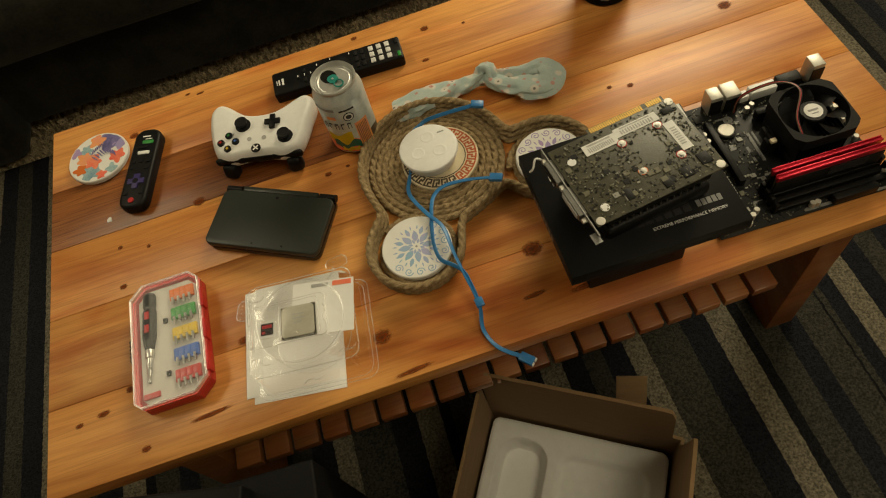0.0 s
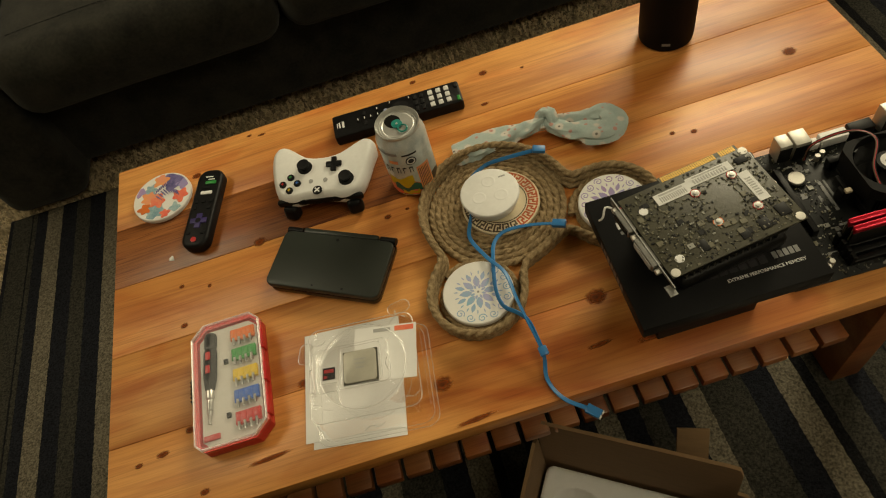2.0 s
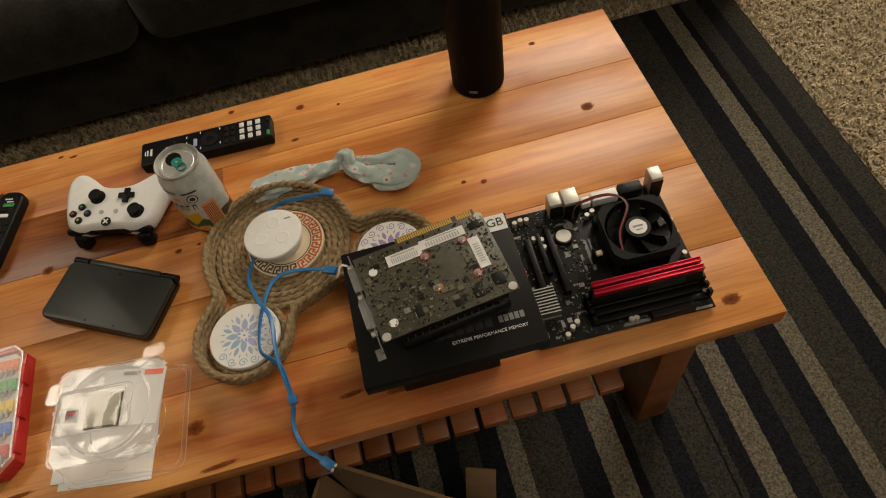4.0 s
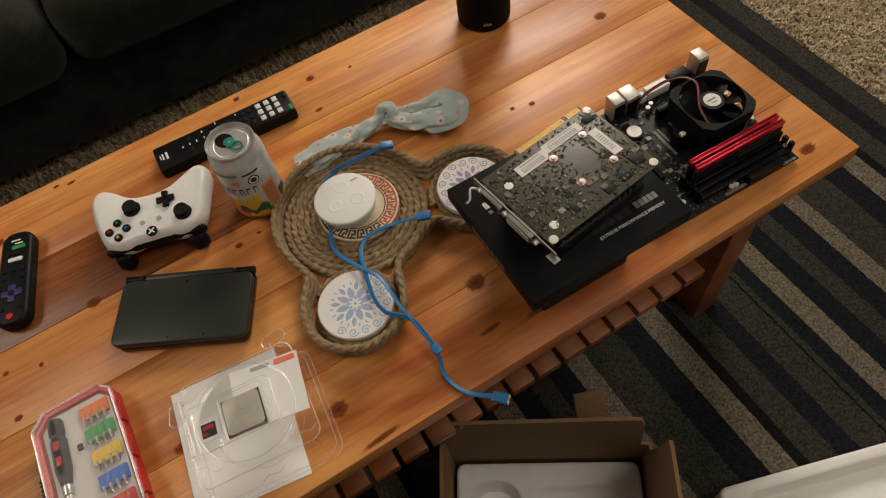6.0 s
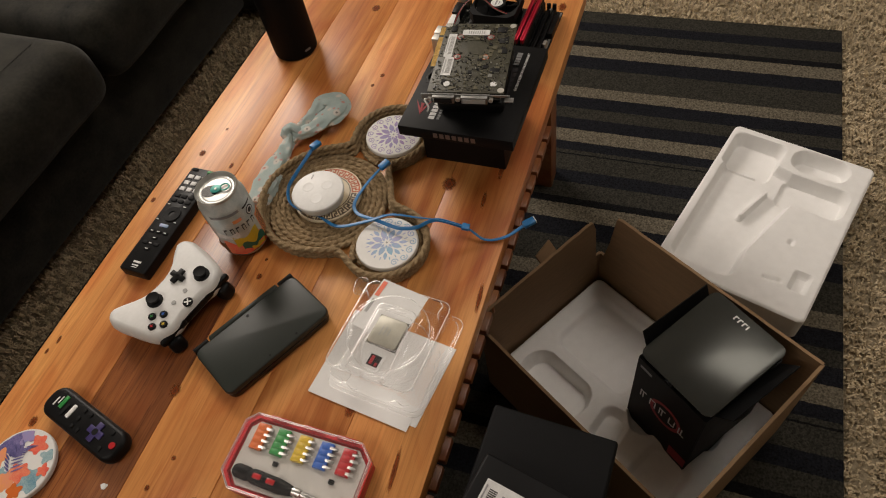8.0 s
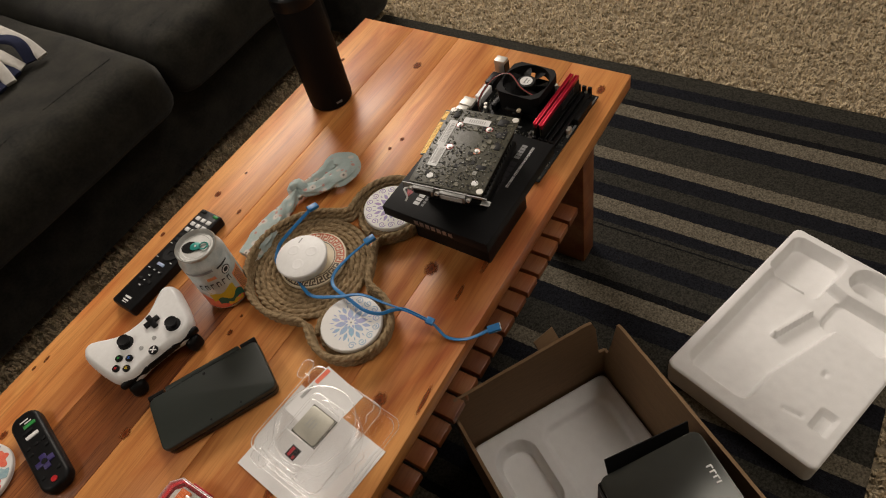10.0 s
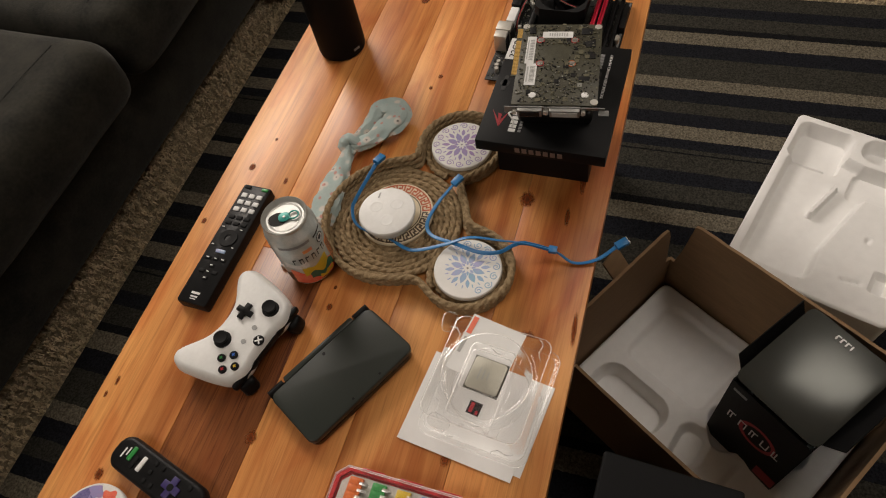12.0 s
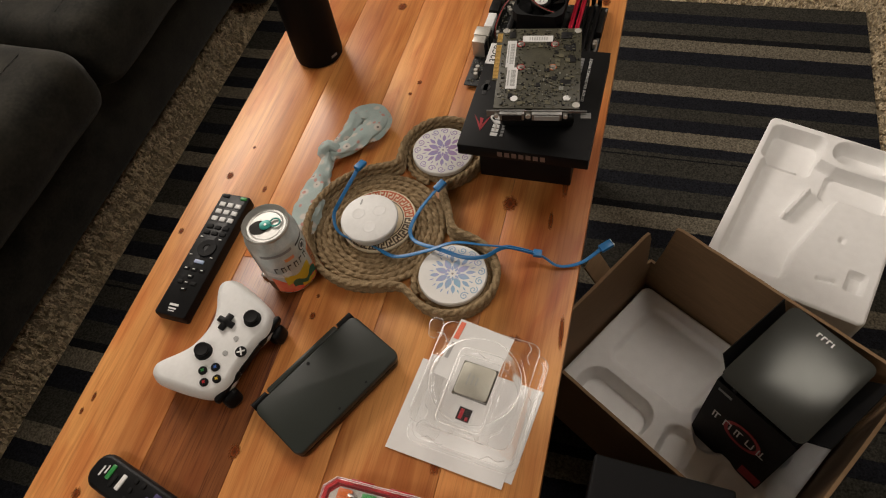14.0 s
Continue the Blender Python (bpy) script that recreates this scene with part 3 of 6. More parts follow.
# ---- foam with pockets ----
def foam_block(w, d, h, pockets, fins=(), nx=96, ny=64, r=0.012, lip=0.0):
    """A moulded foam slab; pockets: (cx, cy, w, d, corner, depth, turn)."""
    def sd(x, y, cx, cy, pw, pd, pr, turn):
        c, s = math.cos(radians(turn)), math.sin(radians(turn))
        u, v = (x - cx) * c + (y - cy) * s, -(x - cx) * s + (y - cy) * c
        qx, qy = abs(u) - pw / 2 + pr, abs(v) - pd / 2 + pr
        return math.hypot(max(qx, 0), max(qy, 0)) + min(max(qx, qy), 0) - pr

    def height(x, y):
        z = h
        for cx, cy, pw, pd, pr, dep, turn in pockets:
            q = min(1.0, max(0.0, 0.5 - sd(x, y, cx, cy, pw, pd, pr, turn) / 0.011))
            z = min(z, h - dep * q * q * (3 - 2 * q))
        for cx, cy, pw, pd, pr, dep, turn in fins:
            q = min(1.0, max(0.0, 0.5 - sd(x, y, cx, cy, pw, pd, pr, turn) / 0.006))
            z = max(z, dep * q)
        e = sd(x, y, 0, 0, w, d, r, 0)
        return z - 0.004 * max(0.0, 1 + e / 0.005) ** 2 + 0.0006 * noise.noise(Vector((x * 60, y * 60, 1)))

    bm = bmesh.new()
    top = [[bm.verts.new((x, y, height(x, y))) for x in (w * (i / nx - 0.5) for i in range(nx + 1))] for y in (d * (j / ny - 0.5) for j in range(ny + 1))]
    for row in top:
        for v in row:
            ex, ey = abs(v.co.x) - w / 2 + r, abs(v.co.y) - d / 2 + r
            if ex > 0 and ey > 0:
                k = r / max(r, math.hypot(ex, ey))
                v.co.x, v.co.y = math.copysign(w / 2 - r + ex * k, v.co.x), math.copysign(d / 2 - r + ey * k, v.co.y)
    for j in range(ny):
        for i in range(nx):
            bm.faces.new((top[j][i], top[j][i + 1], top[j + 1][i + 1], top[j + 1][i]))
    ring = top[0] + [top[j][nx] for j in range(1, ny + 1)] + top[ny][nx - 1::-1] + [top[j][0] for j in range(ny - 1, 0, -1)]
    low = [bm.verts.new((v.co.x * 0.99, v.co.y * 0.99, 0)) for v in ring]
    for k in range(len(ring)):
        q = (k + 1) % len(ring)
        bm.faces.new((ring[q], ring[k], low[k], low[q]))
    bm.faces.new(low[::-1])
    bmesh.ops.recalc_face_normals(bm, faces=bm.faces)
    return bm


FLOOR_RUG = 0.014
tray = foam_block(0.415, 0.285, 0.062, ((0.139, 0.078, 0.095, 0.100, 0.016, 0.034, 0), (-0.040, 0.063, 0.27, 0.118, 0.018, 0.024, 0), (0.0, 0.030, 0.25, 0.095, 0.02, 0.024, -13),
                                        (0.083, -0.058, 0.075, 0.125, 0.02, 0.032, 0), (0.168, -0.048, 0.054, 0.105, 0.025, 0.032, 0), (-0.126, -0.108, 0.040, 0.026, 0.003, 0.014, 0),
                                        (-0.143, -0.063, 0.005, 0.032, 0.002, 0.006, 12), (-0.046, -0.064, 0.010, 0.006, 0.002, 0.006, 0)),
                  ((0.018, 0.032, 0.095, 0.013, 0.006, 0.055, -15), (-0.112, 0.094, 0.004, 0.046, 0.002, 0.043, 8)), nx=180, ny=120)
foam_tray = tagged(part("foam_tray", tray, M_FOAM, at=pose(0.972, -0.968, FLOOR_RUG, 0, 0, -17.5)), "white moulded foam packing tray lying on the striped rug", "packing foam")


# ---- open shipping carton with its foam and the processor carton ----
def carton_wall(length, notches, th=0.005, base=0.0, slots=40):
    """A cardboard wall along x with its uneven cut top; notches: height at a share of the length."""
    bm = bmesh.new()
    top, bot = [], []
    for k in range(slots + 1):
        u = k / slots
        a = max((p for p in notches if p[0] <= u + 1e-9), key=lambda p: p[0])
        b = min((p for p in notches if p[0] >= u - 1e-9), key=lambda p: p[0])
        z = a[1] if a[0] == b[0] else a[1] + (b[1] - a[1]) * (u - a[0]) / (b[0] - a[0])
        top.append((length * (u - 0.5), z + 0.001 * noise.noise(Vector((u * 20, length, 0)))))
    outline = [(-length / 2, base), (length / 2, base)] + top[::-1]
    f = prism(outline, -th / 2, th / 2)
    return moved(f, pose(0, 0, 0, 90, 0, 0))


BW, BD = 0.292, 0.402
carton = thing("shipping_carton", "open brown cardboard shipping carton on the striped rug", "box", pose(0.527, -0.769, FLOOR_RUG, 0, 0, -31.7))
part("bottom", box((0, 0, 0.003), (BW, BD, 0.005)), M_CARD, carton)
part("table_side_wall", moved(carton_wall(BW, ((0, 0.235), (0.02, 0.25), (0.86, 0.255), (0.92, 0.25), (0.945, 0.14), (1, 0.135))), pose(0, BD / 2, 0)), M_CARD, carton)
part("far_wall", moved(carton_wall(BD, ((0, 0.262), (0.9, 0.265), (0.935, 0.26), (0.955, 0.16), (0.97, 0.135), (1, 0.135))), pose(BW / 2, 0, 0, 0, 0, 90)), M_CARD, carton)
part("near_wall", moved(carton_wall(BW, ((0, 0.255), (0.5, 0.262), (1, 0.26))), pose(0, -BD / 2, 0)), M_CARD, carton)
part("side_wall", moved(carton_wall(BD, ((0, 0.20), (0.3, 0.20), (0.7, 0.203), (0.985, 0.208), (1, 0.195))), pose(-BW / 2, 0, 0, 0, -3, 90)), M_CARD, carton)
part("torn_flap", moved(box((0, 0, 0.03), (0.045, 0.004, 0.06), 0.001), pose(0.07, BD / 2 + 0.035, 0.115, -35, 0, 12)), M_CARD, carton)
inner = tagged(part("foam_insert", foam_block(BW - 0.016, BD - 0.016, 0.062, ((-0.080, 0.097, 0.070, 0.130, 0.030, 0.034, 0), (0.045, 0.077, 0.130, 0.155, 0.02, 0.010, 0), (-0.072, -0.022, 0.065, 0.045, 0.018, 0.022, 12),
                                                                              (0.055, -0.095, 0.115, 0.105, 0.02, 0.030, 12), (-0.010, -0.045, 0.07, 0.05, 0.02, 0.020, 35), (-0.075, -0.125, 0.085, 0.07, 0.02, 0.014, 0)), nx=130, ny=170),
                  M_FOAM, at=pose(0.527, -0.769, FLOOR_RUG + 0.006, 0, 0, -31.7)), "white moulded foam insert in the open shipping carton", "packing foam")

cpu_box = thing("processor_carton", "black processor carton with a glossy open lid, in the foam insert", "box", pose(0.517, -0.868, 0.058, 0, 0, -37.5))
CW, CD, CH_ = 0.15, 0.126, 0.218
part("front_panel", box((-CW / 2, 0, CH_ / 2), (0.002, CD, CH_)), M_CARTON, cpu_box)
part("back_panel", box((CW / 2, 0, CH_ / 2), (0.002, CD, CH_)), M_CARTON, cpu_box)
for sy in (-1, 1):
    part("side_panel", box((0, sy * CD / 2, CH_ / 2), (CW - 0.002, 0.002, CH_ - 0.002)), M_CARTON, cpu_box)
part("bottom_panel", box((0, 0, 0.001), (CW - 0.003, CD - 0.003, 0.002)), M_CARTON, cpu_box)
for sy in (-1, 1):
    part("dust_flap", moved(box((0, 0, 0.02), (CW * 0.85, 0.0015, 0.045)), pose(0.005, sy * (CD / 2 - 0.001), CH_ - 0.004, sy * (-22 if sy > 0 else -38), 0, 0)), M_CARTON, cpu_box)
lid = part("lid", moved(prism(rrect(CW + 0.002, CD + 0.004, 0.012), -0.001, 0.001, 0.0004), pose(0, 0, CH_ + 0.02, 0, -7, 0)), M_GLOSS, cpu_box, "glossy dark grey lid")
part("lid_mark", merge(*[box((0.060, 0.016 - 0.0075 * k, CH_ + 0.0298), (0.0075, 0.0022, 0.0006)) for k in range(4)], *[box((0.0630, 0.0135 - 0.0075 * k, CH_ + 0.0301), (0.0018, 0.005, 0.0006)) for k in range(3)]), M_WHITE_INK, cpu_box)
FX = -CW / 2 - 0.0014
part("front_letters", merge(*[box((FX, 0.040 + o - 0.0195 * k, 0.125 + q), (0.0006, w, h)) for k in range(5) for o, q, w, h in ((0.005, 0, 0.0020, 0.020), (-0.005 if k % 2 else 0.0, 0, 0.0020, 0.020), (0, 0.0092 if k < 3 else -0.0092, 0.0120, 0.0022))]), M_WHITE_INK, cpu_box)
part("front_mark", merge(box((FX, 0.045, 0.20), (0.0006, 0.022, 0.006))), M_DIM_INK, cpu_box)
ring = lathe([(0.024, -0.0003), (0.031, -0.0003), (0.031, 0.0003), (0.024, 0.0003), (0.024, -0.0003)], 48)
part("front_ring", moved(ring, pose(FX + 0.0004, -0.005, 0.125, 0, 90, 0)), M_RED_INK, cpu_box)
part("corner_patch", box((FX, -0.045, 0.035), (0.0006, 0.034, 0.03)), M_RED_INK, cpu_box)

# unidentified dark thing, given a made-up stool shape, under a black retail carton
stool = thing("carton_support", "black support under the retail carton, its stool shape made up", "stool", pose(0.197, -0.685, FLOOR_RUG, 0, 0, -3))
part("seat", box((0, 0, 0.239), (0.21, 0.145, 0.394), 0.004, 3), M_SUPPORT, stool)
for sx in (-1, 1):
    for sy in (-1, 1):
        part("foot", box((sx * 0.080, sy * 0.05, 0.021), (0.03, 0.03, 0.042), 0.003), M_BLACK, stool)
mb_box = thing("retail_carton", "flat black retail carton with a white label on the black support", "box", pose(0.152, -0.678, FLOOR_RUG + 0.436, 0, 0, -12.6))
part("carton", box((0, 0, 0.017), (0.147, 0.130, 0.034), 0.004, 3), M_CARTON, mb_box)
LM = pose(0, 0.0125, 0.0342)
part("label", moved(box((0, 0, 0.0003), (0.098, 0.075, 0.0006)), LM), M_LABEL, mb_box)
part("label_code", moved(bars([(0.020 + 0.0022 * k, 0.026, 0.0012, 0.009) for k in range(10)], 0.0009), LM), M_BLACK_INK, mb_box)
part("label_bars", moved(bars([(-0.018, 0.0345, 0.042, 0.0022), (0.030, 0.0345, 0.026, 0.0018), (-0.046, 0.030, 0.003, 0.008)] + [(-0.038 + 0.0105 * k, 0.012, 0.006 + 0.002 * (k % 2), 0.0065) for k in range(8)] + [(0.0, -0.004, 0.086, 0.003), (0.0, -0.014, 0.07, 0.003), (0.0, -0.024, 0.08, 0.003)], 0.0009), LM), M_INK, mb_box)
part("label_patch", moved(bars([(-0.017, 0.0265, 0.023, 0.0055)], 0.0009), LM), M_YELLOW, mb_box)

# ---- on the table: handheld console ----
con = thing("handheld_console", "closed dark metallic clamshell handheld console on the table", "console", pose(0.3155, -0.303, TOP, 0, 0, -28.5))
part("lower_shell", prism(rrect(0.158, 0.0915, 0.011, 6), 0.0002, 0.0115, 0.003, 3), M_SHINE, con)
part("lid", prism(rrect(0.160, 0.0845, 0.010, 6, 0, -0.004), 0.0122, 0.0212, 0.0022, 3), M_CONSOLE, con, "dark metallic lid")
for sx in (-1, 1):
    part("hinge", moved(lathe([(0, 0), (0.0052, 0), (0.0052, 0.022), (0, 0.022)], 16), pose(sx * 0.068 - 0.011, 0.0418, 0.0150, 0, 90, 0)), M_BLACK, con)
part("hinge_bar", box((0, 0.0422, 0.0150), (0.110, 0.0085, 0.0115), 0.003), M_CONSOLE, con)
for x in (-0.012, 0.030):
    part("screw_dot", moved(lathe([(0, 0), (0.0016, 0), (0.0016, 0.0004), (0, 0.0004)], 12), pose(x, -0.040, 0.0211)), M_BLACK, con)
part("camera_lens", moved(lathe([(0, 0), (0.0022, 0), (0.0022, 0.0004), (0, 0.0004)], 12), pose(0.0, 0.031, 0.0211)), M_BLACK, con)

# ---- game controller ----
pad = thing("game_controller", "white wireless game controller with black sticks on the table", "controller", pose(0.3285, -0.169, TOP + 0.0125, -6, 0, 165))
HALF = [(0.0, 0.0365), (0.018, 0.0365), (0.034, 0.039), (0.050, 0.0365), (0.062, 0.026), (0.070, 0.003), (0.0755, -0.026), (0.0765, -0.043), (0.071, -0.0560), (0.060, -0.0600), (0.048, -0.0540),
        (0.035, -0.0440), (0.023, -0.0365), (0.010, -0.0330)]
OUT = spline([(x, y, 0) for x, y in HALF] + [(0, -0.0325, 0)] + [(-x, y, 0) for x, y in HALF[:0:-1]], 0.003, closed=True)


def pad_shell(levels):
    """Rings of the outline drawn in by so much at each height, closed above and below."""
    bm, rings, n = bmesh.new(), [], len(OUT)
    for inset, z in levels:
        r = []
        for i, p in enumerate(OUT):
            d = (OUT[(i + 1) % n] - OUT[i - 1]).normalized()
            q = p + Vector((d.y, -d.x, 0)) * inset
            sag = 0.0 if q.y > -0.02 else (-0.02 - q.y) * 0.28
            deep = min(0.020, max(0.0, -0.012 - q.y) * 0.5) * max(0.0, 1 - z / 0.017)
            r.append(bm.verts.new((q.x, q.y, z - sag * (z / 0.06) - deep)))
        rings.append(r)
    for a, b in zip(rings, rings[1:]):
        for k in range(n):
            bm.faces.new((a[k], a[(k + 1) % n], b[(k + 1) % n], b[k]))
    bm.faces.new(rings[-1])
    bm.faces.new(rings[0][::-1])
    bmesh.ops.remove_doubles(bm, verts=bm.verts, dist=0.0003)
    bmesh.ops.recalc_face_normals(bm, faces=bm.faces)
    return bm


AREA = sum(a.x * b.y - b.x * a.y for a, b in zip(OUT, OUT[1:] + OUT[:1]))
IN = -1.0 if AREA > 0 else 1.0
part("shell", pad_shell([(IN * 0.006, 0.004), (IN * 0.0015, 0.010), (0, 0.017), (IN * 0.0012, 0.024), (IN * 0.004, 0.0295), (IN * 0.0075, 0.0322), (IN * 0.0095, 0.0328)]), M_WHITE, pad).data.set_sharp_from_angle(angle=3.1)
part("bumper", merge(box((0.040, 0.0345, 0.019), (0.044, 0.008, 0.012), 0.004, 3), box((-0.040, 0.0345, 0.019), (0.044, 0.008, 0.012), 0.004, 3), box((0, 0.0335, 0.018), (0.04, 0.007, 0.012), 0.002)), M_BLACK, pad)
for sx in (-1, 1):
    part("trigger", moved(box((0, 0, 0), (0.022, 0.020, 0.024), 0.007, 4), pose(sx * 0.046, 0.038, 0.003, 18, 0, -sx * 12)), M_BLACK, pad)
part("battery_cover", box((0, 0.004, 0.002), (0.07, 0.04, 0.012), 0.004), M_BLACK, pad)
PT = 0.0328
STICK = [(0, 0), (0.0108, 0), (0.0108, 0.0010), (0.0062, 0.0018), (0.0058, 0.0060), (0.0086, 0.0072), (0.0090, 0.0090), (0.0078, 0.0098), (0.0062, 0.0091), (0, 0.0087)]
for x, y in ((-0.0405, 0.0135), (0.0215, -0.0120)):
    part("thumb_stick", moved(lathe(STICK, 28), pose(x, y, PT - 0.0008)), M_DARK, pad)
part("direction_pad", merge(box((-0.0215, -0.0120, PT + 0.0018), (0.0225, 0.0078, 0.004), 0.001), box((-0.0215, -0.0120, PT + 0.0018), (0.0078, 0.0225, 0.004), 0.001)), M_BLACK, pad)
for dx, dy, m in ((0.0, -0.0105, M_GREEN), (0.0105, 0.0, M_RED), (-0.0105, 0.0, M_BLUE), (0.0, 0.0105, M_YELLOW)):
    b = part("face_button", moved(lathe([(0, 0), (0.0051, 0), (0.0051, 0.0024), (0.0042, 0.0032), (0, 0.0034)], 20), pose(0.0405 + dx, 0.0135 + dy, PT - 0.0005)), M_BLACK, pad)
    part("button_mark", bars([(0.0405 + dx, 0.0135 + dy, 0.0042, 0.0012), (0.0405 + dx, 0.0135 + dy, 0.0012, 0.0042)], PT + 0.0031), m, b)
guide = part("guide_button", moved(lathe([(0, 0), (0.0068, 0), (0.0068, 0.0012), (0, 0.0018)], 24), pose(0, 0.0275, PT - 0.0004)), M_BLACK, pad)
part("guide_mark", merge(box((0, 0.0275, PT + 0.0015), (0.0095, 0.0018, 0.0005), rz=45), box((0, 0.0275, PT + 0.0016), (0.0095, 0.0018, 0.0005), rz=-45)), M_WHITE_INK, guide)
for x in (-0.0105, 0.0105):
    part("menu_button", moved(lathe([(0, 0), (0.0032, 0), (0.0032, 0.0010), (0, 0.0012)], 16), pose(x, 0.0120, PT - 0.0002)), M_GREY, pad)

# ---- small streaming remote ----
rok = thing("streaming_remote", "small black rounded remote with a purple direction pad", "remote control", pose(0.1445, -0.138, TOP, 0, 0, -15.5))
part("body", prism(rrect(0.041, 0.141, 0.0165, 8), 0.0, 0.019, 0.006, 4), M_BLACK, rok)
RT = 0.0192
part("direction_pad", merge(box((0, -0.026, RT), (0.025, 0.009, 0.003), 0.001), box((0, -0.026, RT), (0.009, 0.025, 0.003), 0.001)), M_PURPLE, rok)
part("select_button", moved(lathe([(0, 0), (0.0042, 0), (0.0042, 0.0018), (0, 0.002)], 16), pose(0, -0.026, RT)), M_DARK, rok)
for k, (x, y) in enumerate(((-0.011, 0.0085), (0, 0.0085), (0.011, 0.0085), (-0.011, -0.003), (0.011, -0.003), (-0.011, -0.047), (0.011, -0.047))):
    part("button", box((x, y, RT), (0.006, 0.005, 0.0025), 0.001), M_DARK, rok)
part("power_button", moved(lathe([(0, 0), (0.0042, 0), (0.0042, 0.0018), (0, 0.002)], 16), pose(0.0, -0.0585, RT - 0.0006)), M_RED, rok)
part("shortcut_key", box((0.004, 0.0435, RT), (0.017, 0.0062, 0.0026), 0.002), M_GREEN, rok)
part("shortcut_key", box((0.001, 0.0245, RT), (0.018, 0.0062, 0.0026), 0.002), M_WHITE, rok)
part("shortcut_key", box((-0.002, 0.0345, RT), (0.015, 0.005, 0.0026), 0.002), M_DARK, rok)
part("brand_bar", bars([(0, 0.0545, 0.012, 0.002), (0.004, 0.0495, 0.010, 0.0018)], RT + 0.0002), M_WHITE_INK, rok)

# ---- long television remote ----
tv = thing("television_remote", "long black television remote with white number keys", "remote control", pose(0.4565, -0.0705, TOP, 0, 0, -2.2))
part("body", prism(rrect(0.200, 0.0465, 0.004, 4), 0.0, 0.0185, 0.003, 2), M_BLACK, tv)
TT2 = 0.0187
keys = [(0.080 - 0.0125 * r, 0.0125 - 0.0125 * c) for r in range(3) for c in range(3)]
for x, y in keys:
    part("number_key", box((x, y, TT2), (0.0074, 0.0092, 0.0028), 0.001), M_LABEL, tv)
for x, y in [(0.041 - 0.010 * r, 0.0125 - 0.0125 * c) for r in range(2) for c in range(3)]:
    part("key", box((x, y, TT2), (0.0062, 0.0095, 0.0026), 0.001), M_DARK, tv)
part("power_key", box((0.0945, -0.0145, TT2), (0.005, 0.010, 0.0026), 0.001), M_GREEN, tv)
part("input_key", box((0.0945, 0.0135, TT2), (0.005, 0.010, 0.0026), 0.001), M_DARK, tv)
part("direction_ring", moved(lathe([(0.0055, 0), (0.0135, 0), (0.0135, 0.0022), (0.0055, 0.0016), (0.0055, 0)], 32), pose(0.006, -0.001, TT2 - 0.0008)), M_DARK, tv)
part("home_key", box((-0.0165, -0.001, TT2), (0.0055, 0.015, 0.0026), 0.001), M_SKY, tv)
for x, y in ((-0.029, 0.012), (-0.029, 0), (-0.029, -0.012), (-0.040, 0.0), (-0.050, 0.010), (-0.050, -0.010), (-0.060, 0.0)):
    part("key", box((x, y, TT2), (0.0055, 0.0085, 0.0026), 0.001), M_DARK, tv)
for x, y in ((-0.029, 0.012), (-0.029, 0), (-0.029, -0.012), (-0.040, 0), (-0.050, 0), (-0.060, 0), (0.022, 0.015), (0.022, -0.014), (-0.008, 0.016), (-0.008, -0.016)):
    part("key_mark", bars([(x, y, 0.0012, 0.004)], TT2 + 0.0015), M_WHITE_INK, tv)
part("brand_bar", bars([(-0.084, 0, 0.0032, 0.013), (-0.0895, 0, 0.0022, 0.011), (-0.0930, 0, 0.0012, 0.009)], TT2), M_WHITE_INK, tv)


# ---- drinks can ----
can = thing("drinks_can", "opened aluminium drinks can with a printed white, green and orange label", "can", pose(0.454, -0.203, TOP))
part("body", lathe([(0, 0.004), (0.020, 0.003), (0.0235, 0.0), (0.026, 0.002), (0.0325, 0.011), (0.0331, 0.014), (0.0331, 0.101), (0.0325, 0.104), (0.0285, 0.1145), (0.0278, 0.117)], 56), M_CANPRINT, can)
part("rim", lathe([(0.0278, 0.1165), (0.0292, 0.118), (0.0295, 0.1205), (0.0285, 0.122), (0.0272, 0.1205), (0.0266, 0.1165), (0.0252, 0.1150), (0.0238, 0.1170), (0, 0.1170)], 56), M_CANTOP, can, "bright bare aluminium can end")
part("end_bead", moved(lathe([(0.0196, 0), (0.0206, 0.0006), (0.0216, 0)], 48), pose(0, 0, 0.1170)), M_CANTOP, can)
part("mouth", moved(prism([(0.0122 * math.cos(a), 0.0100 * math.sin(a)) for a in (2 * math.pi * k / 28 for k in range(28))], 0.1171, 0.1175), pose(-0.0050, 0.0080, 0, 0, 0, 116)), M_SHINE, can)
tab = part("tab", moved(prism(rrect(0.015, 0.0135, 0.0062, 6), 0.1182, 0.1192, 0.0004), pose(-0.0005, 0.0005, 0.0, 0, 0, 116)), M_TEAL, can, "teal pull tab")
part("ring_pull", moved(tube([Vector((0.0062 * math.cos(a), 0.0056 * math.sin(a), 0.1190)) for a in (2 * math.pi * k / 28 for k in range(28))], 0.0011, 6, closed=True), pose(0.0052, -0.0100, 0, 0, 0, 116)), M_TEAL, tab)
part("rivet", moved(lathe([(0, 0), (0.0018, 0), (0.0015, 0.0006), (0, 0.0007)], 14), pose(-0.0005, 0.0005, 0.1191)), M_CANTOP, tab)


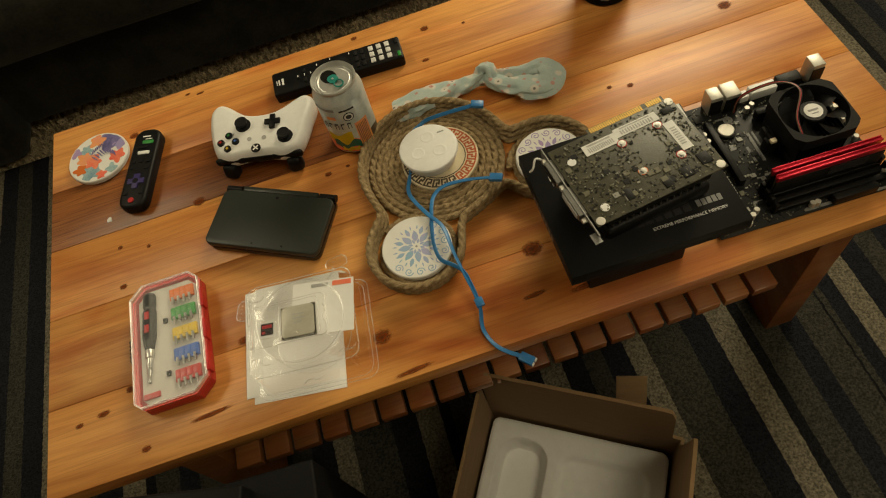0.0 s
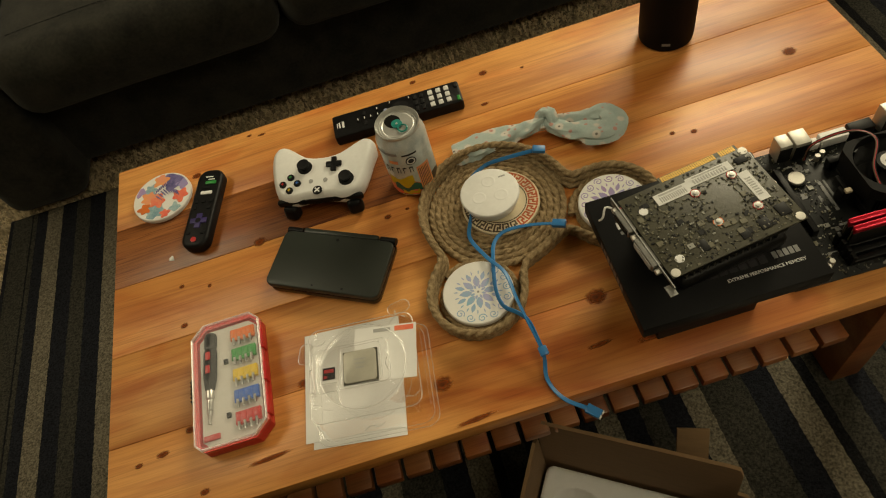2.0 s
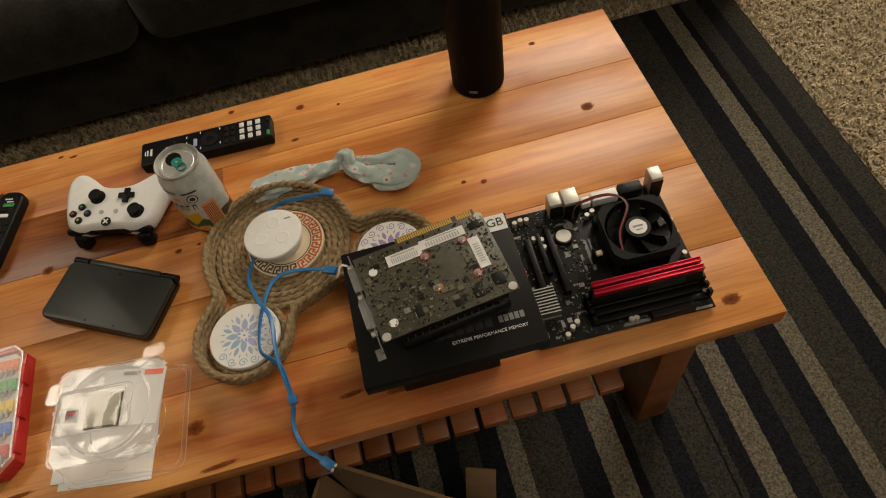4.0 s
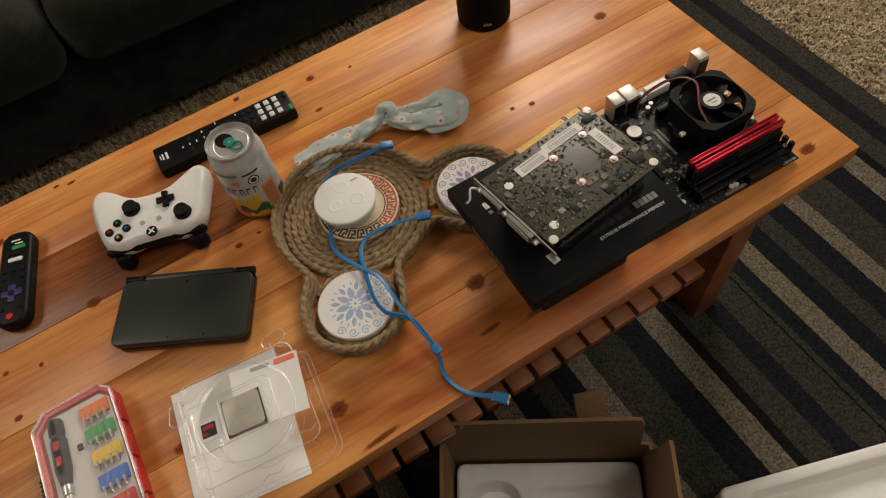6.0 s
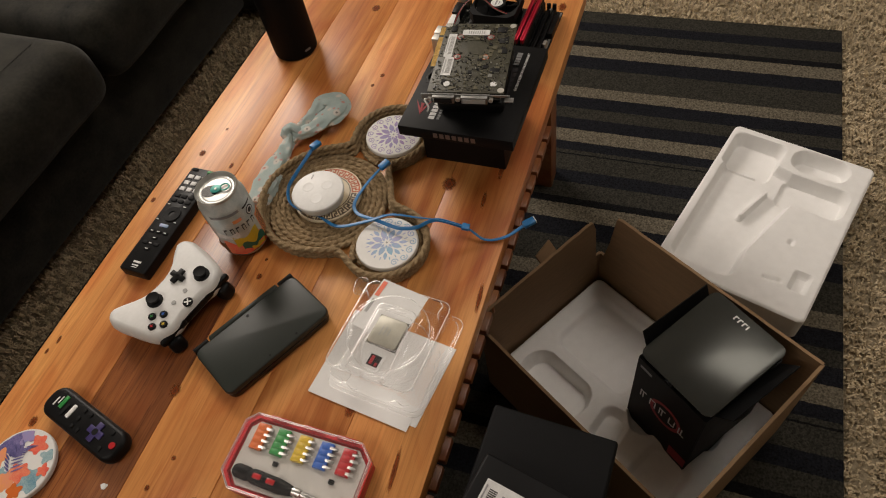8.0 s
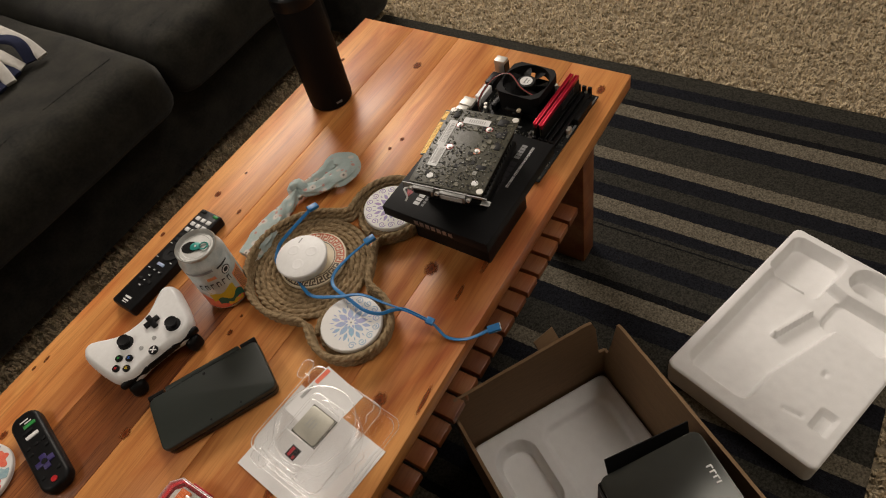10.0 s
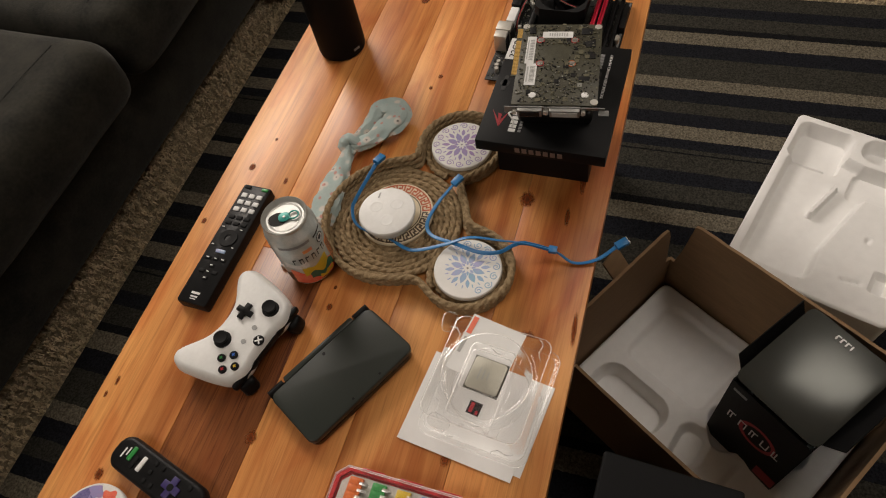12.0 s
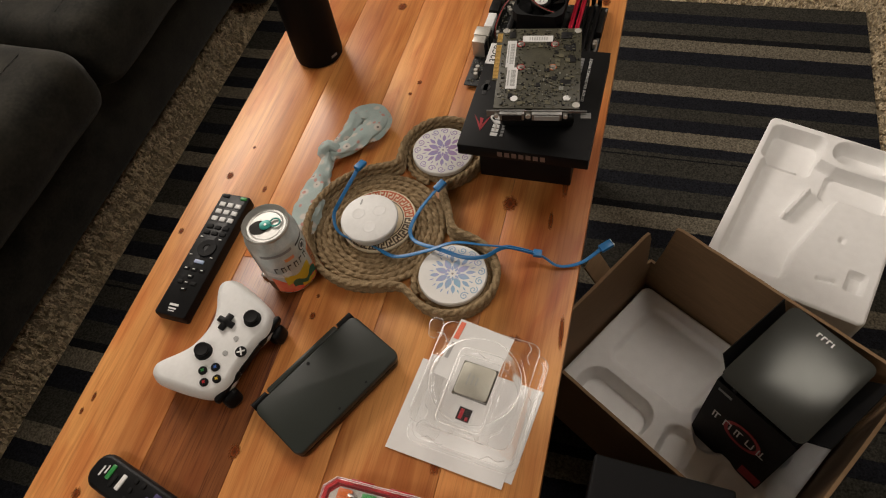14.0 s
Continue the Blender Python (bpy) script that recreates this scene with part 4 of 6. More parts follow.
def can_band(a0, a1, low_edge, high_edge, m, name, layer):
    """Print wrapped on the can between two wavy edges: (height, swing, waves, phase); angles run round the can."""
    bm, n, rr, a0, a1 = bmesh.new(), 36, 0.03325 + 0.00006 * layer, a0 - 18, a1 - 18
    rows = []
    for z, swing, waves, phase in (low_edge, high_edge):
        rows.append([bm.verts.new((rr * math.cos(radians(a0 + (a1 - a0) * i / n)), rr * math.sin(radians(a0 + (a1 - a0) * i / n)), z + swing * math.sin(2 * math.pi * waves * i / n + phase))) for i in range(n + 1)])
    for i in range(n):
        bm.faces.new((rows[0][i], rows[0][i + 1], rows[1][i + 1], rows[1][i]))
    part(name, bm, m, can)


def can_flat(a0, a1, z0, z1, m, name, layer=6):
    can_band(a0, a1, (z0, 0, 1, 0), (z1, 0, 1, 0), m, name, layer)


# lower picture of coloured hills, then the lettering above it
can_band(-180, 180, (0.013, 0, 1, 0), (0.034, 0.004, 5, 0.4), M_KEYBROWN, "dark_outline", 0)
can_band(-170, -60, (0.014, 0.001, 2, 0), (0.040, 0.006, 1.5, 1.2), M_CORAL, "red_hill", 1)
can_band(-140, -75, (0.030, 0.003, 1, 0), (0.050, 0.004, 1, 2.0), M_YELLOW, "yellow_hill", 2)
can_band(-128, -62, (0.021, 0.003, 1.5, 1), (0.033, 0.005, 1.5, 0.2), M_CANGREEN, "green_hill", 3)
can_band(-110, -70, (0.016, 0.001, 2, 0), (0.022, 0.002, 2, 1.0), M_YELLOW, "yellow_field", 4)
can_band(20, 150, (0.014, 0.001, 2, 0), (0.042, 0.006, 2, 0.5), M_ORANGE, "orange_hill", 1)
can_band(50, 120, (0.016, 0.001, 2, 0), (0.030, 0.004, 1.5, 0.0), M_CANGREEN, "green_hill", 3)
can_band(-176, -120, (0.050, 0.002, 1, 0), (0.060, 0.003, 1, 1), M_WHITE_INK, "cloud", 2)
can_flat(-62, -28, 0.016, 0.066, M_PEACH, "side_panel", 3)
for k in range(7):
    can_flat(-59 + k * 4, -57.4 + k * 4, 0.020, 0.062, M_KEYBROWN, "side_text_bar")
for k in range(6):
    can_flat(-150 + k * 14.5, -148 + k * 14.5, 0.060, 0.071, M_BLACK_INK, "label_letter")
    can_flat(-150 + k * 14.5, -141.5 + k * 14.5, 0.0685, 0.071, M_BLACK_INK, "label_letter")
    if k % 2:
        can_flat(-143 + k * 14.5, -141.5 + k * 14.5, 0.060, 0.071, M_BLACK_INK, "label_letter")
can_flat(-165, -95, 0.0935, 0.0985, M_INK, "label_bar")
can_flat(-85, -50, 0.0920, 0.0950, M_BLACK_INK, "label_bar")
can_flat(-120, -98, 0.0780, 0.0840, M_PEACH, "label_patch")
can_flat(40, 100, 0.060, 0.068, M_INK, "label_bar")
can_flat(45, 95, 0.078, 0.081, M_INK, "label_bar")
can_flat(130, 170, 0.050, 0.090, M_WASH, "label_patch")
RM = pose(0.0333 * math.cos(radians(-86)), 0.0333 * math.sin(radians(-86)), 0.0815, 0, 90, -86)
part("round_mark", moved(lathe([(0, 0), (0.0072, 0), (0.0072, 0.0004), (0, 0.0004)], 24), RM), M_BLACK_INK, can)
part("round_mark_ring", moved(lathe([(0.0040, 0.0004), (0.0058, 0.0004), (0.0058, 0.0007), (0.0040, 0.0007), (0.0040, 0.0004)], 24), RM), M_LABEL, can)

# ---- matt black tumbler ----
tum = thing("tumbler", "tall matt black insulated tumbler standing on the table", "tumbler", pose(0.878, -0.079, TOP))
part("body", lathe([(0, 0), (0.036, 0), (0.0392, 0.003), (0.040, 0.010), (0.0402, 0.19), (0.039, 0.205), (0, 0.205)], 56), M_TUMBLER, tum)
part("lid", lathe([(0, 0.205), (0.0385, 0.205), (0.040, 0.208), (0.040, 0.226), (0.037, 0.23), (0, 0.23)], 56), M_BLACK, tum)
part("base_mark", moved(box((0, 0, 0), (0.0006, 0.012, 0.004)), pose(0.0402 * math.cos(radians(-115)), 0.0402 * math.sin(radians(-115)), 0.015, 0, 0, -115)), M_DIM_INK, tum)

# ---- jute rope tray of three rounds ----
TRAY = ((0.543, -0.294, 0.094), (0.485, -0.414, 0.054), (0.684, -0.350, 0.055))


def tray_field(x, y):
    """Distance to the joined outline of the three rounds, with soft necks."""
    v = sum(math.exp(-(math.hypot(x - a, y - b) - r) / 0.014) for a, b, r in TRAY)
    return -0.014 * math.log(v)


def tray_outline(grow=0.0, step=0.0014):
    x, y = TRAY[0][0] - TRAY[0][2] - grow, TRAY[0][1]
    pts = []
    for _ in range(4000):
        for _ in range(6):
            e = 1e-4
            gx, gy = (tray_field(x + e, y) - tray_field(x - e, y)) / (2 * e), (tray_field(x, y + e) - tray_field(x, y - e)) / (2 * e)
            d, g2 = tray_field(x, y) - grow, gx * gx + gy * gy
            x, y = x - d * gx / g2, y - d * gy / g2
        g = math.hypot(gx, gy)
        if len(pts) > 60 and math.hypot(x - pts[0][0], y - pts[0][1]) < step * 0.9:
            break
        pts.append((x, y))
        x, y = x - gy / g * step, y + gx / g * step
    return pts


def spiral(cx, cy, r0, r1, pitch, z, step=0.0014):
    pts, a = [], 0.0
    r = r0
    while r < r1:
        pts.append(Vector((cx + r * math.cos(a), cy + r * math.sin(a), z + 0.0003 * math.sin(5 * a))))
        da = step / max(r, 0.004)
        a += da
        r += pitch * da / (2 * math.pi)
    return pts


RR = 0.0047
tray_thing = thing("rope_tray", "coiled jute rope tray of one large and two small rounds", "tray", pose(0, 0, TOP))
part("coil", rope(spiral(TRAY[0][0], TRAY[0][1], 0.006, 0.093, 0.0084, RR), RR), M_ROPE, tray_thing)
for a, b, r in TRAY[1:]:
    part("coil", rope(spiral(a, b, 0.006, r - 0.003, 0.0084, RR), RR), M_ROPE, tray_thing)
for k, (g, z) in enumerate(((0.001, RR), (0.0025, RR + 0.0082), (0.0035, RR + 0.0164))):
    base = tray_outline(g)
    path = [Vector((x, y, z + 0.0007 * math.sin(i * 0.05 + k))) for i, (x, y) in enumerate(base)]
    part("rim_coil", rope(path, RR, closed=True), M_ROPE, tray_thing)


# ---- coasters ----
def petal(length, width, r0, ang, n=10):
    pts = []
    for k in range(n + 1):
        u = k / n
        pts.append((r0 + length * u, width / 2 * math.sin(math.pi * u ** 0.85)))
    for k in range(n - 1, 0, -1):
        u = k / n
        pts.append((r0 + length * u, -width / 2 * math.sin(math.pi * u ** 0.85)))
    c, s = math.cos(radians(ang)), math.sin(radians(ang))
    return [(x * c - y * s, x * s + y * c) for x, y in pts]


def curl(cx, cy, r, a0, flip, z, w=0.0011):
    """A flat printed scroll."""
    path = []
    for k in range(22):
        a = radians(a0) + flip * k * 0.42
        q = r * (1 - k / 26)
        path.append(Vector((cx + q * math.cos(a), cy + q * math.sin(a), z)))
    return sweep(path, lambda i, s: ((-w / 2, 0.0), (w / 2, 0.0), (w / 2, 0.0003), (-w / 2, 0.0003)))


def mandala_coaster(m, faded, label):
    co = thing("mandala_coaster", label, "coaster", m, "coasters in the rope tray")
    part("disc", lathe([(0, 0), (0.0425, 0), (0.0440, 0.0015), (0.0440, 0.0065), (0.0428, 0.0078), (0, 0.0078)], 56), M_CERAMIC, co)
    z = 0.0078
    bits = [prism(petal(0.0165, 0.0080, 0.0070, 22.5 + 45 * k), z, z + 0.0002) for k in range(8)] + [prism(petal(0.006, 0.0016, 0.0245, 22.5 + 45 * k + o), z, z + 0.0002) for k in range(8) for o in (-9, 9)]
    part("petals", merge(*bits), M_LILAC if not faded else M_SKY, co)
    part("leaf_tips", merge(*[prism(petal(0.0125, 0.0052, 0.0170, 45 * k), z, z + 0.0002) for k in range(8)], *[prism(petal(0.0065, 0.0030, 0.0045, 45 * k), z, z + 0.0002) for k in range(8)]), M_SKY if faded else M_LILAC, co)
    rim = []
    for k in range(16):
        if faded and 5 < k < 13:
            continue
        a = 22.5 * k
        rim.append(curl(0.0362 * math.cos(radians(a)), 0.0362 * math.sin(radians(a)), 0.0056, a + 90, 1 if k % 2 else -1, z))
    part("scroll_border", merge(*rim), M_SKY if faded else M_LILAC, co)
    part("centre_dot", moved(lathe([(0, 0), (0.0014, 0), (0.0014, 0.0003), (0, 0.0003)], 16), pose(0, 0, z)), M_INK, co)
    return co


mandala_coaster(pose(0.486, -0.4145, TOP + 0.0092, 0, 0, -75), True, "white round coaster with a faded blue flower print")
mandala_coaster(pose(0.685, -0.3495, TOP + 0.0092, 2, 0, 10), False, "white round coaster with a lilac flower print")

key = thing("key_coaster", "round cream coaster with a red and brown key pattern", "coaster", pose(0.552, -0.293, TOP + 0.0092))
part("disc", lathe([(0, 0), (0.0505, 0), (0.0515, 0.001), (0.0515, 0.0048), (0.0508, 0.0055), (0, 0.0055)], 64), M_CREAM, key)
for m, a0, a1 in ((M_KEYRED, -75, 75), (M_KEYBROWN, 75, 285)):
    bits = []
    steps = int((a1 - a0) / 15)
    for k in range(steps):
        a = a0 + 15 * (k + 0.5)
        for r, w, h in ((0.0480, 0.0118, 0.0022), (0.0372, 0.0085, 0.0020)):
            bits.append(moved(box((r, 0, 0), (h, w, 0.0003)), pose(0, 0, 0.0056, 0, 0, a)))
        for da, r, ln in ((-5.2, 0.0430, 0.0098), (0.2, 0.0450, 0.0060), (4.6, 0.0412, 0.0064)):
            bits.append(moved(box((r, 0, 0), (ln, 0.0022, 0.0003)), pose(0, 0, 0.0057, 0, 0, a + da)))
        bits.append(moved(box((0.0425, 0.0018, 0), (0.0022, 0.0052, 0.0003)), pose(0, 0, 0.0058, 0, 0, a)))
    part("key_pattern", merge(*bits), m, key)
part("inner_ring", lathe([(0.0335, 0.0054), (0.0348, 0.0054), (0.0348, 0.0058), (0.0335, 0.0058), (0.0335, 0.0054)], 48), M_KEYBROWN, key)

puck = thing("white_puck", "white round plastic puck with three shallow finger dimples", "plastic disc", pose(0.541, -0.287, TOP + 0.0148))
part("body", lathe([(0, 0), (0.033, 0), (0.0345, 0.002), (0.0365, 0.0115), (0.0365, 0.0130)], 56), M_WHITE, puck)
top = lathe([(0.0365, 0.0133), (0.0385, 0.0142), (0.0392, 0.0172), (0.0380, 0.0194), (0.0345, 0.0203), (0, 0.0205)], 72)
part("cap", top, M_WHITE, puck)
for a in (0, 120, 240):
    part("dimple", moved(lathe([(0, 0.0002), (0.004, 0.0001), (0.0072, 0.0002), (0.0084, 0.00045), (0.0090, 0.0002), (0.0096, 0)], 28), pose(0.0165 * math.cos(radians(a + 200)), 0.0165 * math.sin(radians(a + 200)), 0.0203)), M_WHITE, puck)
part("mark", bars([(0.022, 0.018, 0.009, 0.002)], 0.0206), M_GREY, puck)

flo = thing("floral_coaster", "round white coaster with an orange and navy flower print", "coaster", pose(0.0765, -0.081, TOP, 0, 0, 0))
part("disc", lathe([(0, 0), (0.0445, 0), (0.046, 0.0015), (0.046, 0.0065), (0.045, 0.0078), (0, 0.0078)], 56), M_CERAMIC, flo)


def blot(cx, cy, r, seed, lobes=5, rough=0.22, n=36):
    pts = []
    for k in range(n):
        a = 2 * math.pi * k / n
        q = r * (1 + rough * math.sin(lobes * a + seed) + 0.12 * math.sin(3 * a + seed * 2.1))
        x, y = cx + q * math.cos(a), cy + q * math.sin(a)
        d = math.hypot(x, y)
        if d > 0.0432:
            x, y = x * 0.0432 / d, y * 0.0432 / d
        pts.append((x, y))
    return pts


for k, (x, y, r, s, lob, m, nm) in enumerate(((0.020, 0.024, 0.016, 1, 3, M_NAVY, "navy_wash"), (-0.012, -0.026, 0.016, 4, 4, M_WASH, "grey_wash"), (-0.018, 0.018, 0.010, 2, 6, M_WASH, "grey_wash"),
                                              (0.0, 0.032, 0.0115, 1.4, 5, M_PEACH, "flower"), (-0.020, 0.002, 0.0125, 0.6, 6, M_PEACH, "flower"), (-0.007, -0.008, 0.0115, 2.2, 5, M_CORAL, "flower"),
                                              (0.029, -0.009, 0.0115, 3.1, 5, M_CORAL, "flower"), (-0.028, -0.016, 0.009, 5.2, 5, M_ORANGE, "flower"), (0.020, -0.030, 0.008, 1.7, 4, M_WASH, "grey_wash"), (0.034, 0.012, 0.009, 2.6, 4, M_LILAC, "lilac_wash"), (-0.034, 0.020, 0.008, 3.6, 4, M_LILAC, "lilac_wash"), (0.004, -0.036, 0.007, 0.4, 5, M_CORAL, "flower"))):
    part(nm, prism(blot(x, y, r, s, lob), 0.0078, 0.0079 + 0.00006 * k), m, flo)
leaf = []
for k in range(9):
    u = k / 8
    leaf.append(moved(prism(petal(0.017, 0.0022, 0.0, 0), 0, 0.0003), pose(-0.010 + 0.032 * u, 0.004 + 0.010 * math.sin(u * 3), 0.0084, 0, 0, -50 - 20 * u)))
    leaf.append(moved(prism(petal(0.012, 0.0022, 0.0, 0), 0, 0.0003), pose(-0.010 + 0.032 * u, 0.006 + 0.010 * math.sin(u * 3), 0.0084, 0, 0, 70 - 20 * u)))
part("palm_leaf", merge(*leaf), M_NAVY, flo)

# ---- blue data cable: two flat leads meeting in one ----
LEAD_A = ((0.618, -0.246, 0.487), (0.567, -0.234, 0.476), (0.545, -0.230, 0.467), (0.520, -0.249, 0.465), (0.511, -0.296, 0.464), (0.498, -0.333, 0.466), (0.510, -0.376, 0.474), (0.524, -0.408, 0.480),
          (0.526, -0.449, 0.482), (0.529, -0.478, 0.480), (0.534, -0.516, 0.466), (0.529, -0.542, 0.454), (0.538, -0.569, 0.456), (0.558, -0.590, 0.462))
LEAD_B = ((0.602, -0.365, 0.484), (0.575, -0.348, 0.472), (0.544, -0.341, 0.466), (0.525, -0.354, 0.467), (0.514, -0.390, 0.475), (0.507, -0.425, 0.476), (0.509, -0.452, 0.482), (0.522, -0.466, 0.482),
          (0.531, -0.480, 0.478), (0.535, -0.516, 0.465))
cab = thing("data_cable", "flat blue data cable with black-tipped plugs lying over the tray", "cable", pose(0, 0, 0))


def ribbon(pts, w, t, lean):
    def section(i, s):
        a = radians(lean + 25 * math.sin(s * 22))
        c, q = math.cos(a), math.sin(a)
        return [(x * c - y * q, x * q + y * c) for x, y in rrect(w, t, t * 0.49, 3)]
    return sweep(spline(pts, 0.004), section)


part("lead", ribbon(LEAD_A, 0.0053, 0.0018, 25), M_CABLE, cab)
part("lead", ribbon(LEAD_B, 0.0053, 0.0018, -25), M_CABLE, cab)
for p, rz, rx in (((0.622, -0.248, 0.4885), 160, 8), ((0.607, -0.368, 0.4855), -30, 8), ((0.563, -0.596, 0.464), -48, 6)):
    pl = part("plug", moved(box((0, 0, 0), (0.017, 0.0105, 0.0058), 0.001), pose(*p, 0, -rx, rz)), M_CABLE, cab)
part("plug_slot", moved(merge(box((0.0092, 0.003, 0), (0.001, 0.004, 0.004)), box((0.0092, -0.003, 0), (0.001, 0.004, 0.004))), pose(0.563, -0.596, 0.464, 0, -6, -48)), M_WHITE, cab)
part("clip", moved(box((0, 0, 0), (0.011, 0.010, 0.0055), 0.001), pose(0.535, -0.514, 0.467, 0, 8, -85)), M_CABLE, cab)


# ---- knotted fabric headband ----
def cloth(pts, widths, thick, seed):
    path = spline(pts, 0.004)
    n = len(path)

    def section(i, s):
        u = i / max(1, n - 1) * (len(widths) - 1)
        k = min(int(u), len(widths) - 2)
        w = widths[k] + (widths[k + 1] - widths[k]) * (u - k)
        out = []
        for j in range(26):
            a = 2 * math.pi * j / 26
            fold = 1 + 0.11 * math.sin(4 * a + seed + 4.0 * math.sin(s * 33)) + 0.30 * noise.noise(Vector((s * 60, math.cos(a) * 2, seed + math.sin(a) * 2)))
            out.append((w / 2 * math.cos(a) * fold, thick / 2 * math.sin(a) * fold))
        return out
    return sweep(path, section)


hb = thing("headband", "pale teal floral fabric headband tied in a knot", "headband", pose(0, 0, 0))
part("tail", cloth(((0.515, -0.187, 0.458), (0.545, -0.188, 0.461), (0.58, -0.186, 0.463), (0.615, -0.186, 0.463), (0.637, -0.185, 0.465), (0.650, -0.184, 0.467)), (0.034, 0.043, 0.042, 0.035, 0.022, 0.013), 0.018, 1.0), M_FABRIC, hb)
part("loop", cloth(((0.650, -0.185, 0.466), (0.668, -0.187, 0.466), (0.690, -0.196, 0.467), (0.713, -0.201, 0.468), (0.731, -0.205, 0.470), (0.734, -0.226, 0.472), (0.722, -0.240, 0.473), (0.703, -0.236, 0.472), (0.686, -0.222, 0.470), (0.668, -0.209, 0.468), (0.652, -0.188, 0.467)),
                   (0.012, 0.016, 0.019, 0.023, 0.030, 0.036, 0.037, 0.034, 0.030, 0.024, 0.012), 0.015, 4.0), M_FABRIC, hb)
part("knot", cloth(((0.645, -0.194, 0.462), (0.649, -0.177, 0.472), (0.659, -0.183, 0.477), (0.659, -0.198, 0.466)), (0.012, 0.018, 0.018, 0.012), 0.014, 7.0), M_FABRIC, hb)
# ---- screwdriver kit in a clear-lidded red case ----
kit = thing("screwdriver_kit", "red screwdriver bit case with a clear lid, closed", "tool case", pose(0.1675, -0.427, TOP, 0, 0, -0.5))


def case_outline(w, d, c):
    return [(-w / 2 + c, d / 2), (w / 2 - c * 0.7, d / 2), (w / 2, d / 2 - c * 0.7), (w / 2, -d / 2 + c), (w / 2 - c, -d / 2), (-w / 2 + c * 0.5, -d / 2), (-w / 2, -d / 2 + c * 0.5), (-w / 2, d / 2 - c)]


KW, KD = 0.088, 0.163
part("tray_shell", prism(case_outline(KW, KD, 0.016), 0.0, 0.0155, 0.002), M_RED, kit)
part("tray_rim", sweep([Vector((x * 0.965, y * 0.98, 0.0175)) for x, y in case_outline(KW, KD, 0.016)], lambda i, s: ((-0.0022, -0.0030), (0.0022, -0.0030), (0.0022, 0.0030), (-0.0022, 0.0030)), closed=True), M_RED, kit)
part("insert", prism(case_outline(KW - 0.013, KD - 0.013, 0.013), 0.016, 0.018), M_INSERT, kit)
lidk = part("lid", prism(case_outline(KW + 0.001, KD + 0.001, 0.017), 0.0265, 0.0280, 0.0006), M_LID, kit, "clear plastic lid")
for p in lidk.data.polygons:
    p.use_smooth = False
rim = [(x, y) for x, y in case_outline(KW, KD, 0.016)]
part("lid_wall", sweep([Vector((x, y, 0.0215)) for x, y in rim], lambda i, s: ((-0.0008, -0.005), (0.0008, -0.005), (0.0008, 0.005), (-0.0008, 0.005)), closed=True), M_LID, kit, "clear plastic lid wall")
part("lid_edge", tube([Vector((x * 0.99, y * 0.99, 0.0274)) for x, y in rim], 0.0012, 6, closed=True), M_EDGE_GLINT, kit)
for y in (0.042, -0.002, -0.045):
    part("hinge", box((KW / 2 + 0.001, y, 0.017), (0.004, 0.026, 0.014), 0.001), M_RED, kit)
part("latch", box((-KW / 2 - 0.003, 0.0, 0.013), (0.007, 0.036, 0.014), 0.002), M_BLACK, kit)
for k in range(6):
    part("latch_rib", box((-KW / 2 - 0.0068, -0.0125 + 0.005 * k, 0.013), (0.0015, 0.002, 0.012)), M_BLACK, kit)
for m, y in ((M_ORANGE, 0.058), (M_GREEN, 0.031), (M_YELLOW, 0.003), (M_BLUE, -0.025), (M_RED, -0.053)):
    h = part("bit_holder", merge(box((0.020, y, 0.0200), (0.031, 0.016, 0.005), 0.001), *[box((0.008 + 0.0075 * k, y + 0.001, 0.0215), (0.006, 0.010, 0.003), 0.0006) for k in range(4)]), m, kit)
    for k in range(4):
        part("bit", moved(lathe([(0, 0), (0.0021, 0), (0.0021, 0.008), (0.0012, 0.010), (0, 0.010)], 8), pose(0.0085 + 0.0072 * k, y - 0.0045, 0.0215, 90, 0, 0)), M_STEEL, h)
drv = part("driver_handle", moved(lathe([(0, 0), (0.006, 0), (0.008, 0.004), (0.0082, 0.018), (0.0066, 0.021), (0.0085, 0.026), (0.0085, 0.06), (0.0065, 0.072), (0.005, 0.078), (0, 0.078)], 24), pose(-0.022, 0.070, 0.0190, 90, 0, -3)), M_DARK, kit)
part("driver_grip", moved(merge(*[box((0, -0.033 - 0.018 * k, 0.0078), (0.006, 0.011, 0.0022), 0.001) for k in range(2)]), pose(-0.022, 0.070, 0.019, 0, 0, -3)), M_RED, kit)
part("driver_collar", moved(lathe([(0, 0), (0.005, 0), (0.0055, 0.004), (0.005, 0.010), (0.0036, 0.011), (0.0036, 0.030), (0.0022, 0.032), (0.0022, 0.042), (0, 0.042)], 18), pose(-0.0255, -0.0075, 0.0200, 90, 0, -3)), M_STEEL, kit)
part("clip_block", box((-0.026, -0.066, 0.0192), (0.020, 0.007, 0.003), 0.0008), M_RED, kit)
for x, y in ((-0.004, 0.026), (-0.004, -0.045)):
    part("retainer", box((x, y, 0.0195), (0.005, 0.006, 0.003)), M_BLACK, kit)


# ---- papers, clear blister and processor ----
def sheet(outline, z, name, m, label, curl_h=0.0):
    bm = prism(outline, 0, 0.0006)
    return tagged(part(name, bm, m, at=pose(0, 0, z)), label, "paper")


def quad(cx, cy, w, d, rz):
    c, s = math.cos(radians(rz)), math.sin(radians(rz))
    return [(cx + x * c - y * s, cy + x * s + y * c) for x, y in ((-w / 2, -d / 2), (w / 2, -d / 2), (w / 2, d / 2), (-w / 2, d / 2))]


